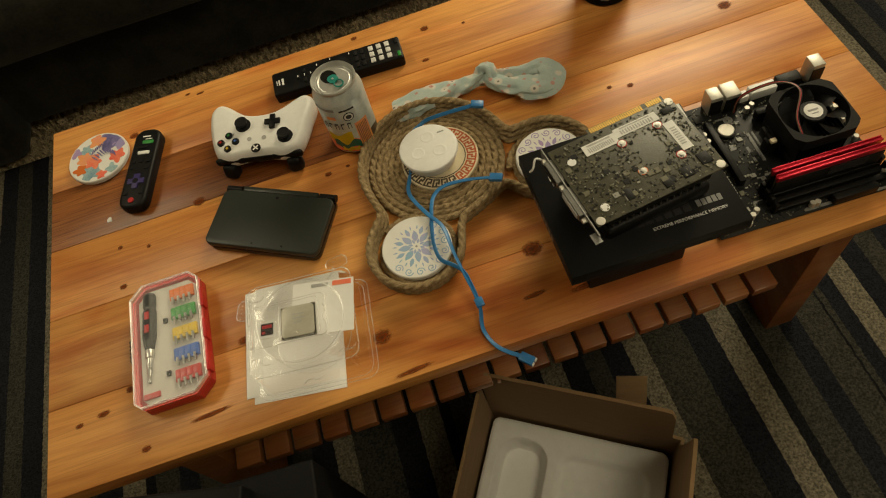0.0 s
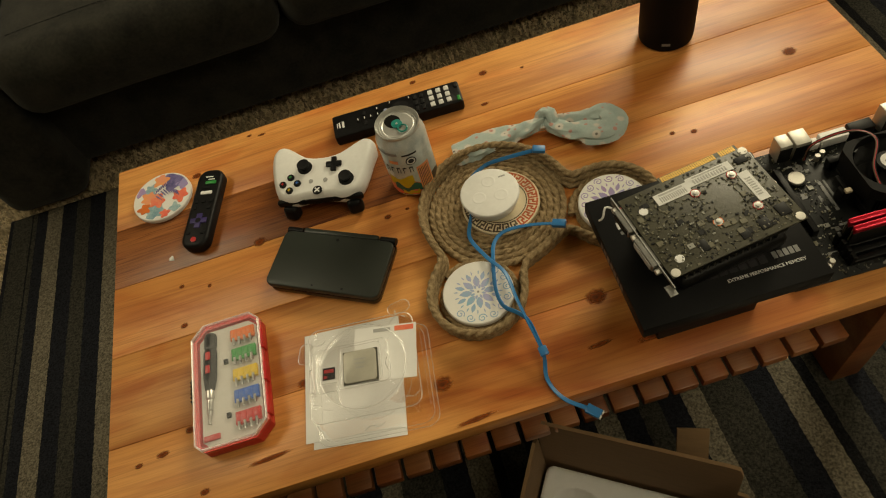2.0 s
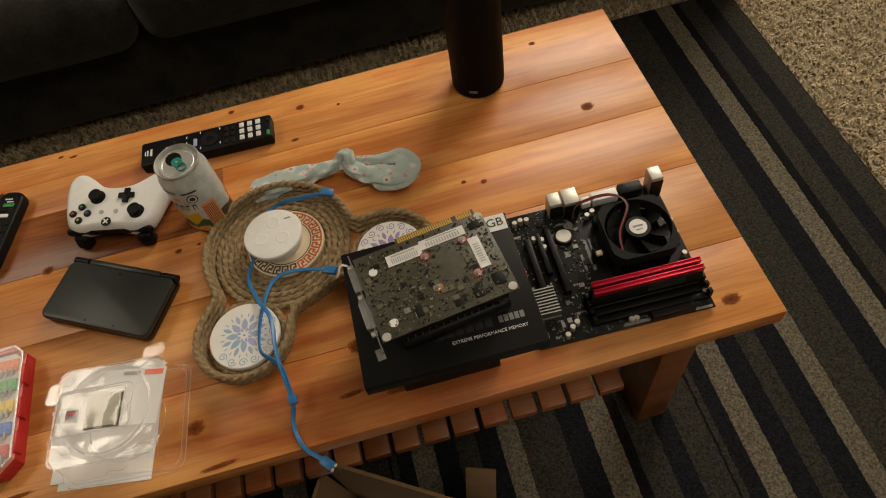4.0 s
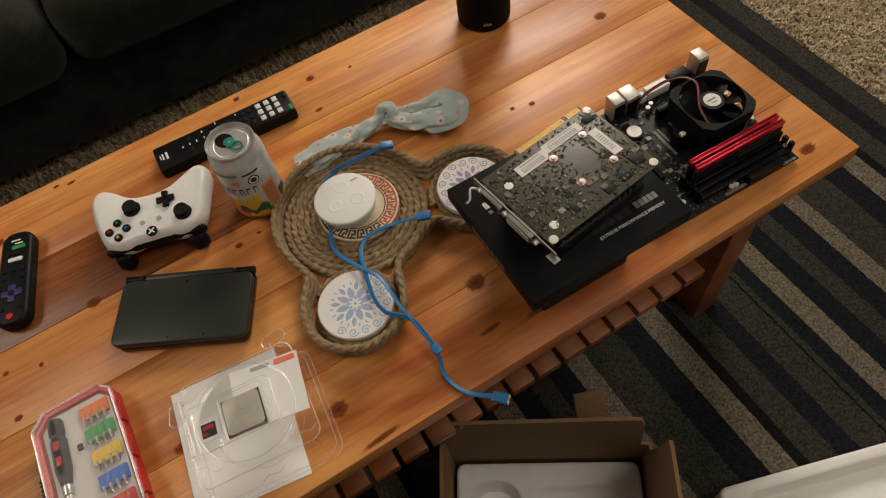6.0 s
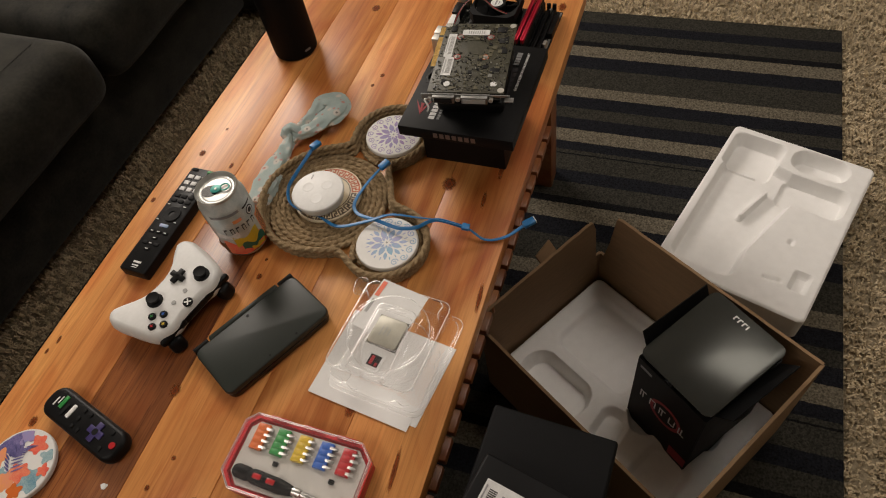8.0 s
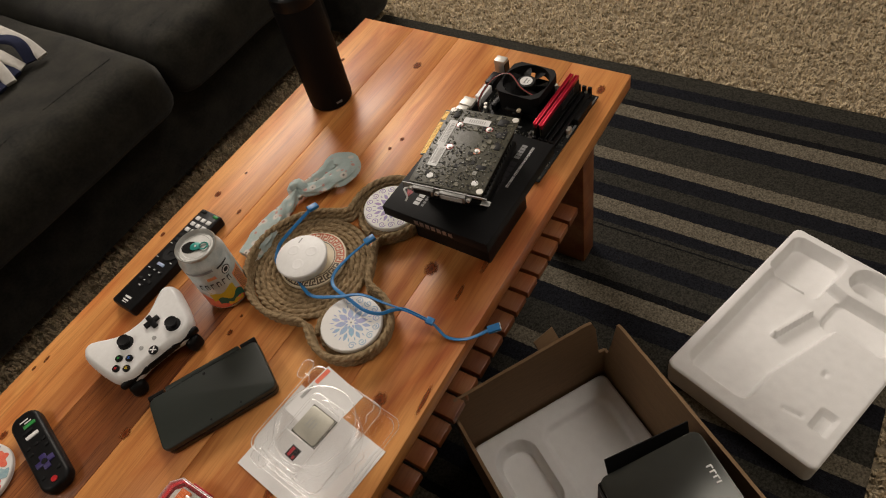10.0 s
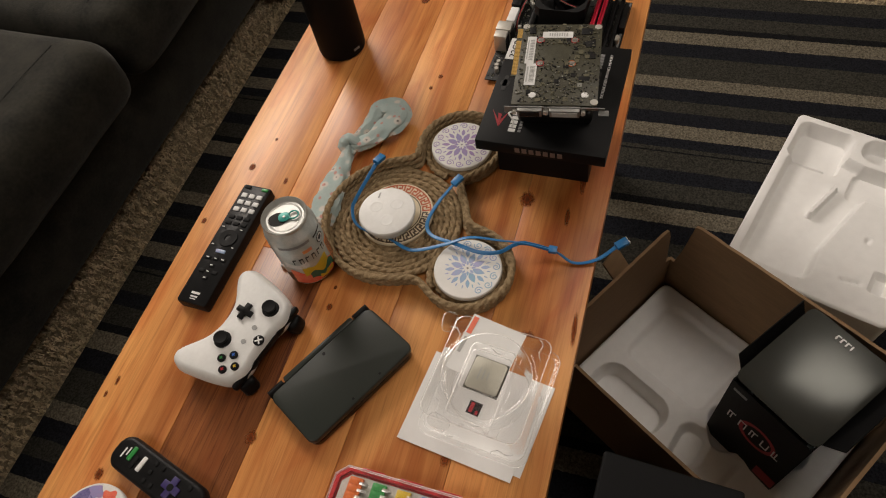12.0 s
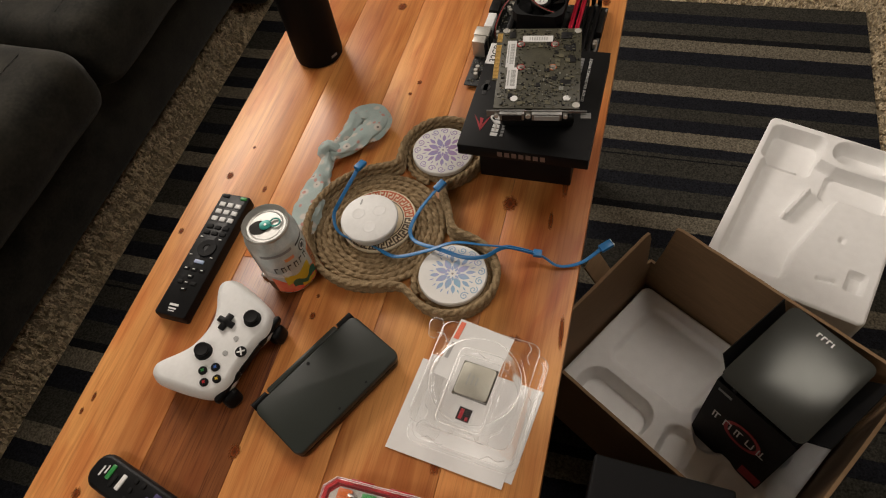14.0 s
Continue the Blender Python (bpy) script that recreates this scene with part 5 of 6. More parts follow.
sheet(quad(0.3165, -0.4755, 0.110, 0.141, -8.4), TOP + 0.0004, "paper_leaflet", M_PAPER, "white folded paper leaflet lying on the table")
sheet(quad(0.3085, -0.4665, 0.113, 0.138, -7.0), TOP + 0.0014, "paper_leaflet", M_PAPER, "white folded paper leaflet lying on the table")

# the blister stands as a hollow clear tub, its flat deck five centimetres up
BLZ, DECK = TOP + 0.0026, 0.0480
bl = thing("processor_blister", "clear plastic clamshell blister holding a square processor", "packaging", pose(0.337, -0.482, BLZ, 0, 0, -6))


def blister_deck(z0, lift):
    """The thin moulded deck: flange, raised middle well and a round ridge."""
    bm = bmesh.new()
    n = 60
    w, d = 0.124, 0.114
    grid = []
    for j in range(n + 1):
        row = []
        for i in range(n + 1):
            x, y = w * (i / n - 0.5), d * (j / n - 0.5)
            q = max(abs(x + 0.012) - 0.044, abs(y) - 0.026)
            z = 0.0085 * min(1.0, max(0.0, 0.5 - q / 0.006))
            r = abs(math.hypot(x, y) - 0.050)
            z = max(z, 0.0035 * max(0.0, 1 - r / 0.004))
            row.append(bm.verts.new((x, y, z0 + z * lift + 0.0009 * noise.noise(Vector((x * 70, y * 70, z0 * 900))))))
        grid.append(row)
    for j in range(n):
        for i in range(n):
            x, y = w * ((i + 0.5) / n - 0.5), d * ((j + 0.5) / n - 0.5)
            ex, ey = abs(x) - w / 2 + 0.012, abs(y) - d / 2 + 0.012
            if ex > 0 and ey > 0 and math.hypot(ex, ey) > 0.0125:
                continue
            bm.faces.new((grid[j][i], grid[j][i + 1], grid[j + 1][i + 1], grid[j + 1][i]))
    bmesh.ops.delete(bm, geom=[v for v in bm.verts if not v.link_faces], context="VERTS")
    return bm


def skirt(loops):
    """Faces between closed outlines of equal count: (points, height), wavering a little."""
    bm, rings = bmesh.new(), []
    for pts, z in loops:
        rings.append([bm.verts.new((x + 0.0006 * noise.noise(Vector((x * 60, y * 60, z * 90))), y + 0.0006 * noise.noise(Vector((y * 60, x * 60, z * 90))), z)) for x, y in pts])
    for a, b in zip(rings, rings[1:]):
        for k in range(len(a)):
            bm.faces.new((a[k], a[(k + 1) % len(a)], b[(k + 1) % len(a)], b[k]))
    bmesh.ops.recalc_face_normals(bm, faces=bm.faces)
    return bm


# Thin tubes laid on rims and folds to draw the highlights along them.
def outline_tube(pts, z, r=0.0006):
    return tube([Vector((x, y, z + 0.0005 * noise.noise(Vector((x * 90, y * 90, z * 400))))) for x, y in pts], r, 5, closed=True)


part("lower_deck", blister_deck(DECK, 0.55), M_CLEAR, bl)
part("upper_deck", blister_deck(DECK + 0.0035, 1.0), M_CLEAR, bl)
part("tub_wall", skirt(((rrect(0.122, 0.112, 0.014, 8), DECK), (rrect(0.128, 0.118, 0.014, 8), 0.020), (rrect(0.132, 0.122, 0.014, 8), 0.002), (rrect(0.142, 0.130, 0.014, 8), 0.001))), M_CLEAR, bl)
part("round_cup", skirt(((disc(0.050, 56), DECK), (disc(0.047, 56), 0.022), (disc(0.045, 56), 0.004))), M_CLEAR, bl)
part("base_edge", outline_tube(rrect(0.142, 0.130, 0.014, 8), 0.0014, 0.0005), M_EDGE_GLINT, bl)
part("foot_edge", outline_tube(rrect(0.132, 0.122, 0.014, 8), 0.0026, 0.0004), M_EDGE_GLINT, bl)
part("flange_edge", outline_tube(rrect(0.124, 0.114, 0.012, 8), DECK + 0.0036), M_EDGE_GLINT, bl)
part("well_edge", outline_tube(rrect(0.088, 0.052, 0.008, 8, -0.012), DECK + 0.0120), M_EDGE_GLINT, bl)
part("processor_seat_edge", outline_tube(rrect(0.046, 0.046, 0.004, 6), DECK + 0.0122, 0.0005), M_EDGE_GLINT, bl)
part("ridge_edge", outline_tube(disc(0.050, 60), DECK + 0.0072, 0.0005), M_EDGE_GLINT, bl)
part("cup_edge", outline_tube(disc(0.045, 60), 0.0045, 0.0004), M_EDGE_GLINT, bl)
for x, y, z, a in ((-0.052, 0.035, DECK + 0.004, 20), (-0.058, -0.02, DECK + 0.004, 70), (-0.050, -0.040, DECK + 0.004, -30), (0.048, -0.048, DECK + 0.004, 10), (0.04, 0.047, DECK + 0.004, 60), (0.03, 0.0, DECK + 0.009, 85),
                   (-0.064, 0.03, 0.014, 80), (-0.064, -0.04, 0.02, 95), (0.0, -0.061, 0.02, 5)):
    part("crease", moved(tube(spline([(-0.012, 0, 0), (-0.004, 0.003, 0.0012), (0.006, 0.0, 0.0006), (0.013, 0.004, 0)], 0.002), 0.0006, 5), pose(x, y, z, 0, 0, a)), M_EDGE_GLINT, bl)
for x, y, rz in ((0.048, 0.064, 15), (-0.066, 0.030, 80)):
    part("tongue", moved(prism(rrect(0.026, 0.016, 0.007), 0, 0.0008), pose(x, y, DECK + 0.003, 0, 0, rz)), M_CLEAR, bl)
    part("tongue_edge", moved(outline_tube(rrect(0.026, 0.016, 0.007), 0.001, 0.0004), pose(x, y, DECK + 0.003, 0, 0, rz)), M_EDGE_GLINT, bl)
for x, y in ((-0.060, 0.006), (-0.058, -0.022)):
    part("snap_button", moved(lathe([(0, 0.003), (0.0022, 0.003), (0.0028, 0)], 14), pose(x, y, DECK + 0.003)), M_EDGE_GLINT, bl)
lf = thing("instruction_leaflet", "white leaflet with red and grey print tucked in the blister", "paper", pose(0.365, -0.4745, BLZ + DECK + 0.0052, 0, 0, -12))
part("sheet", box((0, 0, 0.0004), (0.072, 0.066, 0.0007)), M_PAPER, lf)
part("print_block", bars([(0.022, 0.028, 0.022, 0.006)], 0.001), M_CORAL, lf)
part("print_bar", bars([(-0.004, 0.028, 0.020, 0.004)], 0.001), M_GREY, lf)
proc = thing("processor", "square processor with a brushed metal lid in the blister", "processor", pose(0.335, -0.483, BLZ + DECK + 0.0062, 0, 0, -8))
part("substrate", box((0, 0, 0.0008), (0.040, 0.040, 0.0016)), M_PCB, proc)
part("metal_lid", prism([(x, y) for x, y in rrect(0.0375, 0.0375, 0.004, 3)], 0.0016, 0.0042, 0.0004), M_NICKEL, proc)
part("lid_print", bars([(0, 0.008 - 0.005 * k, 0.014 - 0.002 * k, 0.0014) for k in range(3)], 0.0043, 0.0001), M_GREY, proc)
stk = thing("case_sticker", "small dark case sticker with a red mark in the blister", "sticker", pose(0.297, -0.479, BLZ + DECK + 0.0050, 0, 0, -9))
part("backing", box((0, 0, 0.0004), (0.021, 0.022, 0.0008)), M_LABEL, stk)
part("face", box((0.001, 0, 0.0010), (0.0145, 0.0145, 0.0005)), M_DARK_INK, stk)
part("mark", bars([(0.001, 0.003, 0.011, 0.004), (-0.003, -0.004, 0.004, 0.003)], 0.0014), M_RED_INK, stk)

# small foil scrap beside the can
foil = bmesh.new()
bmesh.ops.create_icosphere(foil, subdivisions=3, radius=0.006)
for v in foil.verts:
    v.co *= 1 + 0.45 * noise.noise(v.co * 300)
    v.co.z = v.co.z * 0.6 + 0.003
tagged(part("foil_scrap", foil, M_STEEL, at=pose(0.4475, -0.163, TOP, 0, 0, 20), smooth=False), "small crumpled silver foil scrap beside the can", "foil")
chip = bmesh.new()
bmesh.ops.create_icosphere(chip, subdivisions=2, radius=0.004)
for v in chip.verts:
    v.co *= 1 + 0.6 * noise.noise(v.co * 400)
    v.co.z = v.co.z * 0.3 + 0.001
tagged(part("paper_scrap", chip, M_PAPER, at=pose(0.087, -0.2, TOP), smooth=False), "tiny torn white paper scrap on the table", "scrap")

# striped throw on the sofa
M_STRIPE = mat("throw_white", (0.62, 0.60, 0.56), 0.95, scale=60, bump=0.5, bump_scale=900, spec=0.1)
M_STRIPE2 = mat("throw_navy", (0.03, 0.035, 0.07), 0.95, scale=60, bump=0.5, bump_scale=900, spec=0.1)
thr = thing("throw_blanket", "crumpled white and navy striped throw on the sofa seat", "blanket", pose(0.650, 0.775, 0.452))
for k in range(9):
    a = 0.105 - 0.024 * k
    pts = [(a, -0.10 + 0.012 * math.sin(k), 0.004), (a + 0.012 * math.sin(k * 2), -0.06, 0.035 + 0.008 * math.sin(k * 1.7)), (a - 0.01, 0.0, 0.05 + 0.01 * math.cos(k)), (a + 0.01, 0.08, 0.035), (a, 0.14, 0.004)]
    part("stripe", sweep(spline(pts, 0.008), lambda i, s: [(x, y) for x, y in rrect(0.0275, 0.012, 0.0055, 4)]), M_STRIPE if k % 2 == 0 else M_STRIPE2, thr)

# ---- stacked cartons and the graphics card ----
low = thing("small_carton", "small matt black carton under the memory carton", "box", pose(0.7195, -0.4735, TOP, 0, 0, -0.5))
part("carton", box((0, 0, 0.039), (0.114, 0.126, 0.078), 0.0012), M_CARTON, low)
part("round_seal", moved(lathe([(0, 0), (0.008, 0), (0.008, 0.0004), (0, 0.0004)], 24), pose(0.04, -0.0632, 0.05, 90, 0, 0)), M_DARK_INK, low)
ramb = thing("memory_carton", "flat black memory module carton with red and white print", "box", pose(0.728, -0.4775, TOP + 0.078, 0, 0, -0.8))
RW, RD, RH = 0.196, 0.168, 0.018
part("carton", box((0, 0, RH / 2), (RW, RD, RH), 0.001), M_CARTON, ramb)
part("capacity_label", box((0.075, 0.0725, RH + 0.0003), (0.042, 0.022, 0.0006)), M_LABEL, ramb)
part("capacity_text", moved(letters("32GB", 0.0155), pose(0.075, 0.0725, RH + 0.0008, 0, 0, 0)), M_BLACK_INK, ramb)
part("hang_hole", moved(merge(prism(rrect(0.028, 0.006, 0.0029), 0, 0.0005), prism(disc(0.0065, 20), 0, 0.0005)), pose(0.008, 0.071, RH)), M_BLACK_INK, ramb)
part("red_mark", moved(merge(prism([(0, 0), (0.030, 0.010), (0.012, 0.001)], 0, 0.0004), prism([(0, 0), (0.012, -0.002), (0.030, -0.014)], 0, 0.0004), prism([(0.002, 0.0), (0.022, -0.003), (0.024, 0.002)], 0.0001, 0.0005)), pose(-0.071, 0.060, RH, 0, 0, 8)), M_RED_INK, ramb)
part("white_title", bars([(-0.074 + 0.0072 * k, 0.041, 0.0055, 0.009) for k in range(5)], RH + 0.0003), M_WHITE_INK, ramb)
part("white_subtitle", bars([(-0.074 + 0.0055 * k, 0.031, 0.004, 0.004) for k in range(6)], RH + 0.0003), M_DIM_INK, ramb)
for k in range(6):
    part("grey_letter", bars([(-0.010 + 0.0105 * k, -0.046, 0.0085, 0.014)], RH + 0.0003), M_DARK_INK, ramb)
part("steel_title", bars([(0.056 + 0.0058 * k, -0.047, 0.0045, 0.008) for k in range(5)], RH + 0.0003), M_DIM_INK, ramb)
part("side_text", moved(letters("EXTREME PERFORMANCE MEMORY", 0.0052), pose(0.041, -0.0605, RH + 0.0005, 0, 0, 0)), M_WHITE_INK, ramb)
part("end_title", merge(*[box((-RW / 2 - 0.0003, 0.028 - 0.0092 * k, RH * 0.5), (0.0006, 0.0062, 0.0080)) for k in range(7)]), M_COPPER_INK, ramb)
part("end_band", box((RW / 2 + 0.0003, 0, RH / 2), (0.0006, 0.012, RH * 0.8)), M_RED_INK, ramb)

gpu = thing("graphics_card", "bare-backed graphics card lying fan down on a memory carton", "graphics card", pose(0.7275, -0.479, TOP + 0.096, 0, 0, 7.0))
GL, GW, GZ = 0.145, 0.103, 0.052
part("circuit_board", box((0, -0.0025, GZ), (GL, GW, 0.0018), 0.0002), M_PCB, gpu)
sink = part("heatsink", box((0.005, -0.002, 0.036), (0.118, 0.088, 0.020), 0.002), M_DARK, gpu)
for k in range(14):
    part("fin", box((-0.048 + 0.0078 * k, -0.002, 0.024), (0.0016, 0.086, 0.022)), M_ALU, sink)
part("fan_shroud", merge(box((0.005, -0.002, 0.010), (0.122, 0.094, 0.018), 0.006, 3)), M_BLACK, gpu)
part("fan_ring", moved(lathe([(0.034, 0), (0.040, 0), (0.040, 0.004), (0.034, 0.004), (0.034, 0)], 36), pose(0.005, -0.002, 0.0)), M_BLACK, gpu)
br = part("bracket", merge(box((-GL / 2 - 0.003, -0.008, 0.0505), (0.0012, 0.110, 0.0034)), box((-GL / 2 - 0.006, -0.062, 0.047), (0.008, 0.012, 0.0012)), box((-GL / 2 - 0.003, 0.052, 0.047), (0.0012, 0.010, 0.010))), M_ALU, gpu)
for y, w, m in ((0.026, 0.030, M_ALU), (-0.016, 0.036, M_ALU)):
    p = part("video_port", box((-GL / 2 + 0.001, y, 0.046), (0.020, w, 0.0105), 0.001), m, gpu)
    part("port_face", box((-GL / 2 - 0.0094, y, 0.046), (0.0015, w - 0.006, 0.0065)), M_GREY if y < 0 else M_BLACK, p)
    for sy in (-1, 1):
        part("port_screw", moved(lathe([(0, 0), (0.003, 0), (0.003, 0.006), (0, 0.006)], 6), pose(-GL / 2 - 0.008, y + sy * (w / 2 + 0.004), 0.046, 0, 90, 0)), M_TIN, p)
edge = part("edge_connector", box((0.021, 0.0515, GZ), (0.090, 0.0075, 0.0016)), M_PCB, gpu)
f0 = None
for k in range(34):
    if k == 25 or k == 26:
        continue
    m = pose(-0.0205 + 0.00250 * k, 0.0514, GZ + 0.0010)
    if f0 is None:
        f0 = part("contact", box((0, 0, 0), (0.0019, 0.0066, 0.0004)), M_GOLD, edge, at=m)
    else:
        share(f0, "contact", edge, m)
for x, y, w, d in ((0.023, 0.0345, 0.050, 0.0115), (-0.021, 0.0305, 0.038, 0.0135), (0.0520, 0.002, 0.0115, 0.039)):
    s = part("sticker", box((x, y, GZ + 0.0012), (w, d, 0.0006)), M_LABEL, gpu, "white barcode sticker")
    if w > d:
        part("barcode", bars([(x - w * 0.36 + w * 0.06 * k, y - d * 0.12, w * 0.03, d * 0.45) for k in range(13)] + [(x, y + d * 0.32, w * 0.7, d * 0.12)], GZ + 0.0016), M_GREY, s)
    else:
        part("barcode", bars([(x, y - d * 0.3 + d * 0.08 * k, w * 0.5, d * 0.035) for k in range(8)], GZ + 0.0016), M_GREY, s)
for x, y, m in ((0.0416, 0.0233, M_RED), (-0.0014, 0.0205, M_RED), (0.0416, -0.0205, M_RED), (-0.0014, -0.0191, M_ORANGE)):
    sc = part("spring_screw", moved(lathe([(0, 0), (0.0043, 0), (0.0043, 0.0008), (0.0026, 0.0008), (0.0026, 0.0022), (0, 0.0024)], 18), pose(x, y, GZ + 0.0009)), M_STEEL, gpu)
    part("washer", moved(lathe([(0.003, 0), (0.0052, 0), (0.0052, 0.0007), (0.003, 0.0007), (0.003, 0)], 18), pose(x, y, GZ + 0.0009)), m, sc)
for x, y in ((-0.0569, 0.0251), (-0.0556, -0.0385), (0.068, 0.044), (0.067, -0.049), (-0.067, -0.050)):
    part("mount_pad", moved(lathe([(0, 0), (0.0046, 0), (0.0046, 0.0008), (0, 0.0010)], 18), pose(x, y, GZ + 0.0009)), M_WHITE if x < -0.04 and y < 0.04 and y > -0.045 else M_TIN, gpu)


def small_parts(name, area, count, seed, parent, z, mats, avoid=(), tall=1.0):
    """Tiny chips, resistors and solder joints scattered on a board: one mesh for each finish."""
    rng = random.Random(seed)
    sets = {m: [] for m in mats}
    x0, x1, y0, y1 = area
    for _ in range(count):
        x, y = rng.uniform(x0, x1), rng.uniform(y0, y1)
        if any(a <= x <= b and c <= y <= d for a, b, c, d in avoid):
            continue
        m = rng.choice(mats)
        k = rng.random()
        w, d = (0.0017, 0.0009) if k < 0.74 else ((0.003, 0.0018) if k < 0.97 else (0.0065, 0.0055))
        if rng.random() < 0.5:
            w, d = d, w
        h = 0.0008 * tall * rng.uniform(0.6, 1.6)
        sets[m].append((x, y, w, d, h))
    for m, todo in sets.items():
        vs, fs = [], []
        for x, y, w, d, h in todo:
            k = len(vs)
            for zz in (z, z + h):
                vs += [(x - w / 2, y - d / 2, zz), (x + w / 2, y - d / 2, zz), (x + w / 2, y + d / 2, zz), (x - w / 2, y + d / 2, zz)]
            fs += [(k + 4, k + 5, k + 6, k + 7), (k, k + 1, k + 5, k + 4), (k + 1, k + 2, k + 6, k + 5), (k + 2, k + 3, k + 7, k + 6), (k + 3, k, k + 4, k + 7)]
        me = bpy.data.meshes.new(name)
        me.from_pydata(vs, [], fs)
        me.materials.append(m)
        ob = new(name, me)
        ob.parent = parent
        tagged(ob, kind="stuff")


M_SOLDER = mat("solder", (0.26, 0.26, 0.23), 0.5, metal=0.4, scale=200)
M_OLIVE = mat("copper_trace", (0.13, 0.12, 0.075), 0.4, scale=150)
small_parts("component_rest", (-0.07, 0.07, -0.052, 0.046), 900, 2, gpu, GZ + 0.0009, [M_CHIP, M_SOLDER, M_OLIVE, M_CHIP, M_OLIVE, M_CHIP, M_OLIVE], ((-0.003, 0.049, 0.028, 0.041), (-0.041, -0.001, 0.023, 0.038), (0.045, 0.059, -0.018, 0.022), (0.008, 0.032, -0.014, 0.018)))
for x, y, w, d in ((0.058, -0.035, 0.012, 0.014), (0.034, -0.041, 0.011, 0.012), (0.06, 0.035, 0.012, 0.008), (0.012, -0.043, 0.009, 0.010), (-0.028, -0.036, 0.008, 0.013)):
    part("memory_chip", box((x, y, GZ + 0.0014), (w, d, 0.0012), 0.0002), M_CHIP, gpu)
part("wire_end", tube(spline([(-0.079, 0.048, 0.046), (-0.086, 0.050, 0.050), (-0.092, 0.044, 0.044), (-0.095, 0.046, 0.038)], 0.002), 0.0012, 6), M_WHITE, gpu)

# ---- mainboard ----
mb = thing("mainboard", "black computer mainboard with cooler and red memory modules", "circuit board", pose(0.9335, -0.4425, TOP, 0, 0, -2.0))
BWD, BDD, BZ = 0.212, 0.190, 0.0055
part("circuit_board", box((0, 0, BZ), (BWD, BDD, 0.0018), 0.0002), M_PCB2, mb)
for x in (-0.098, 0.0, 0.098):
    for y in (-0.088, 0.088):
        part("solder_stand", box((x, y, BZ / 2 - 0.0005), (0.006, 0.006, BZ - 0.001)), M_SOLDER, mb)
Z0 = BZ + 0.0009
small_parts("component_rest", (-0.103, 0.103, -0.092, 0.092), 1500, 8, mb, Z0, [M_CHIP, M_SOLDER, M_CHIP, M_OLIVE, M_SOLDER], ((-0.010, 0.095, -0.045, 0.055), (-0.025, 0.1, -0.075, -0.045), (-0.105, -0.07, -0.062, -0.028)), 1.3)
# cooler
cool = part("heatsink", box((0.042, 0.004, Z0 + 0.008), (0.066, 0.066, 0.010), 0.001), M_DARK, mb)
for k in range(14):
    part("fin", box((0.0115 + 0.0047 * k, 0.004, Z0 + 0.024), (0.0012, 0.070, 0.024)), M_DARK, cool)
FZ = Z0 + 0.038
FXC, FYC = 0.0425, 0.004
ringv = bmesh.new()
n = 48
outer_pts = []
for k in range(n):
    a = 2 * math.pi * k / n
    c, s = math.cos(a), math.sin(a)
    q = min(0.040 / max(abs(c), 1e-6), 0.040 / max(abs(s), 1e-6), 0.0495)
    outer_pts.append((q * c, q * s))
rows = []
for r_in, z in ((None, 0), (None, 0.016), (0.0388, 0.016), (0.0378, 0.008), (0.0388, 0)):
    rows.append([ringv.verts.new((outer_pts[k][0] if r_in is None else r_in * math.cos(2 * math.pi * k / n), outer_pts[k][1] if r_in is None else r_in * math.sin(2 * math.pi * k / n), z)) for k in range(n)])
for a, b in zip(rows, rows[1:] + rows[:1]):
    for k in range(n):
        ringv.faces.new((a[k], a[(k + 1) % n], b[(k + 1) % n], b[k]))
bmesh.ops.recalc_face_normals(ringv, faces=ringv.faces)
fan = part("fan_frame", moved(ringv, pose(FXC, FYC, FZ)), M_DARK, mb)
for k in range(7):
    bm = bmesh.new()
    ra, rb, m_ = 0.0135, 0.0358, 8
    grid = []
    for i in range(m_ + 1):
        r = ra + (rb - ra) * i / m_
        lead = 16 * (i / m_)
        grid.append([bm.verts.new((r * math.cos(radians(a)), r * math.sin(radians(a)), zz)) for a, zz in ((lead, 0.0125), (lead + 16, 0.0095), (lead + 32, 0.0055), (lead + 40, 0.0025))])
    for i in range(m_):
        for j in range(3):
            bm.faces.new((grid[i][j], grid[i + 1][j], grid[i + 1][j + 1], grid[i][j + 1]))
    bmesh.ops.solidify(bm, geom=bm.faces[:], thickness=0.001)
    part("blade", moved(bm, pose(FXC, FYC, FZ, 0, 0, k * 360 / 7)), M_BLACK, fan)
part("hub", moved(lathe([(0, 0.002), (0.0150, 0.002), (0.0155, 0.013), (0.0145, 0.0145), (0, 0.0145)], 32), pose(FXC, FYC, FZ)), M_BLACK, fan)
part("hub_sticker", moved(lathe([(0, 0), (0.0105, 0), (0.0105, 0.0004), (0, 0.0004)], 28), pose(FXC, FYC, FZ + 0.0145)), M_LABEL, fan)
part("sticker_bar", bars([(FXC, FYC + 0.001, 0.012, 0.0025), (FXC, FYC - 0.004, 0.008, 0.0012)], FZ + 0.0151), M_INK, fan)
for m, o in ((M_RED_INK, 0.0), (M_DARK, 0.0012), (M_KEYBROWN, -0.0012)):
    part("fan_wire", tube(spline([(FXC - 0.028 + o, FYC - 0.030, FZ + 0.014), (FXC - 0.024 + o, FYC - 0.005, FZ + 0.020), (FXC - 0.004 + o, FYC + 0.028, FZ + 0.024), (FXC - 0.018, FYC + 0.052 + o, FZ + 0.018), (FXC - 0.052, FYC + 0.062 + o, FZ - 0.002), (FXC - 0.058 + o, FYC + 0.060, Z0 + 0.010)], 0.003), 0.0008, 6), m, fan)
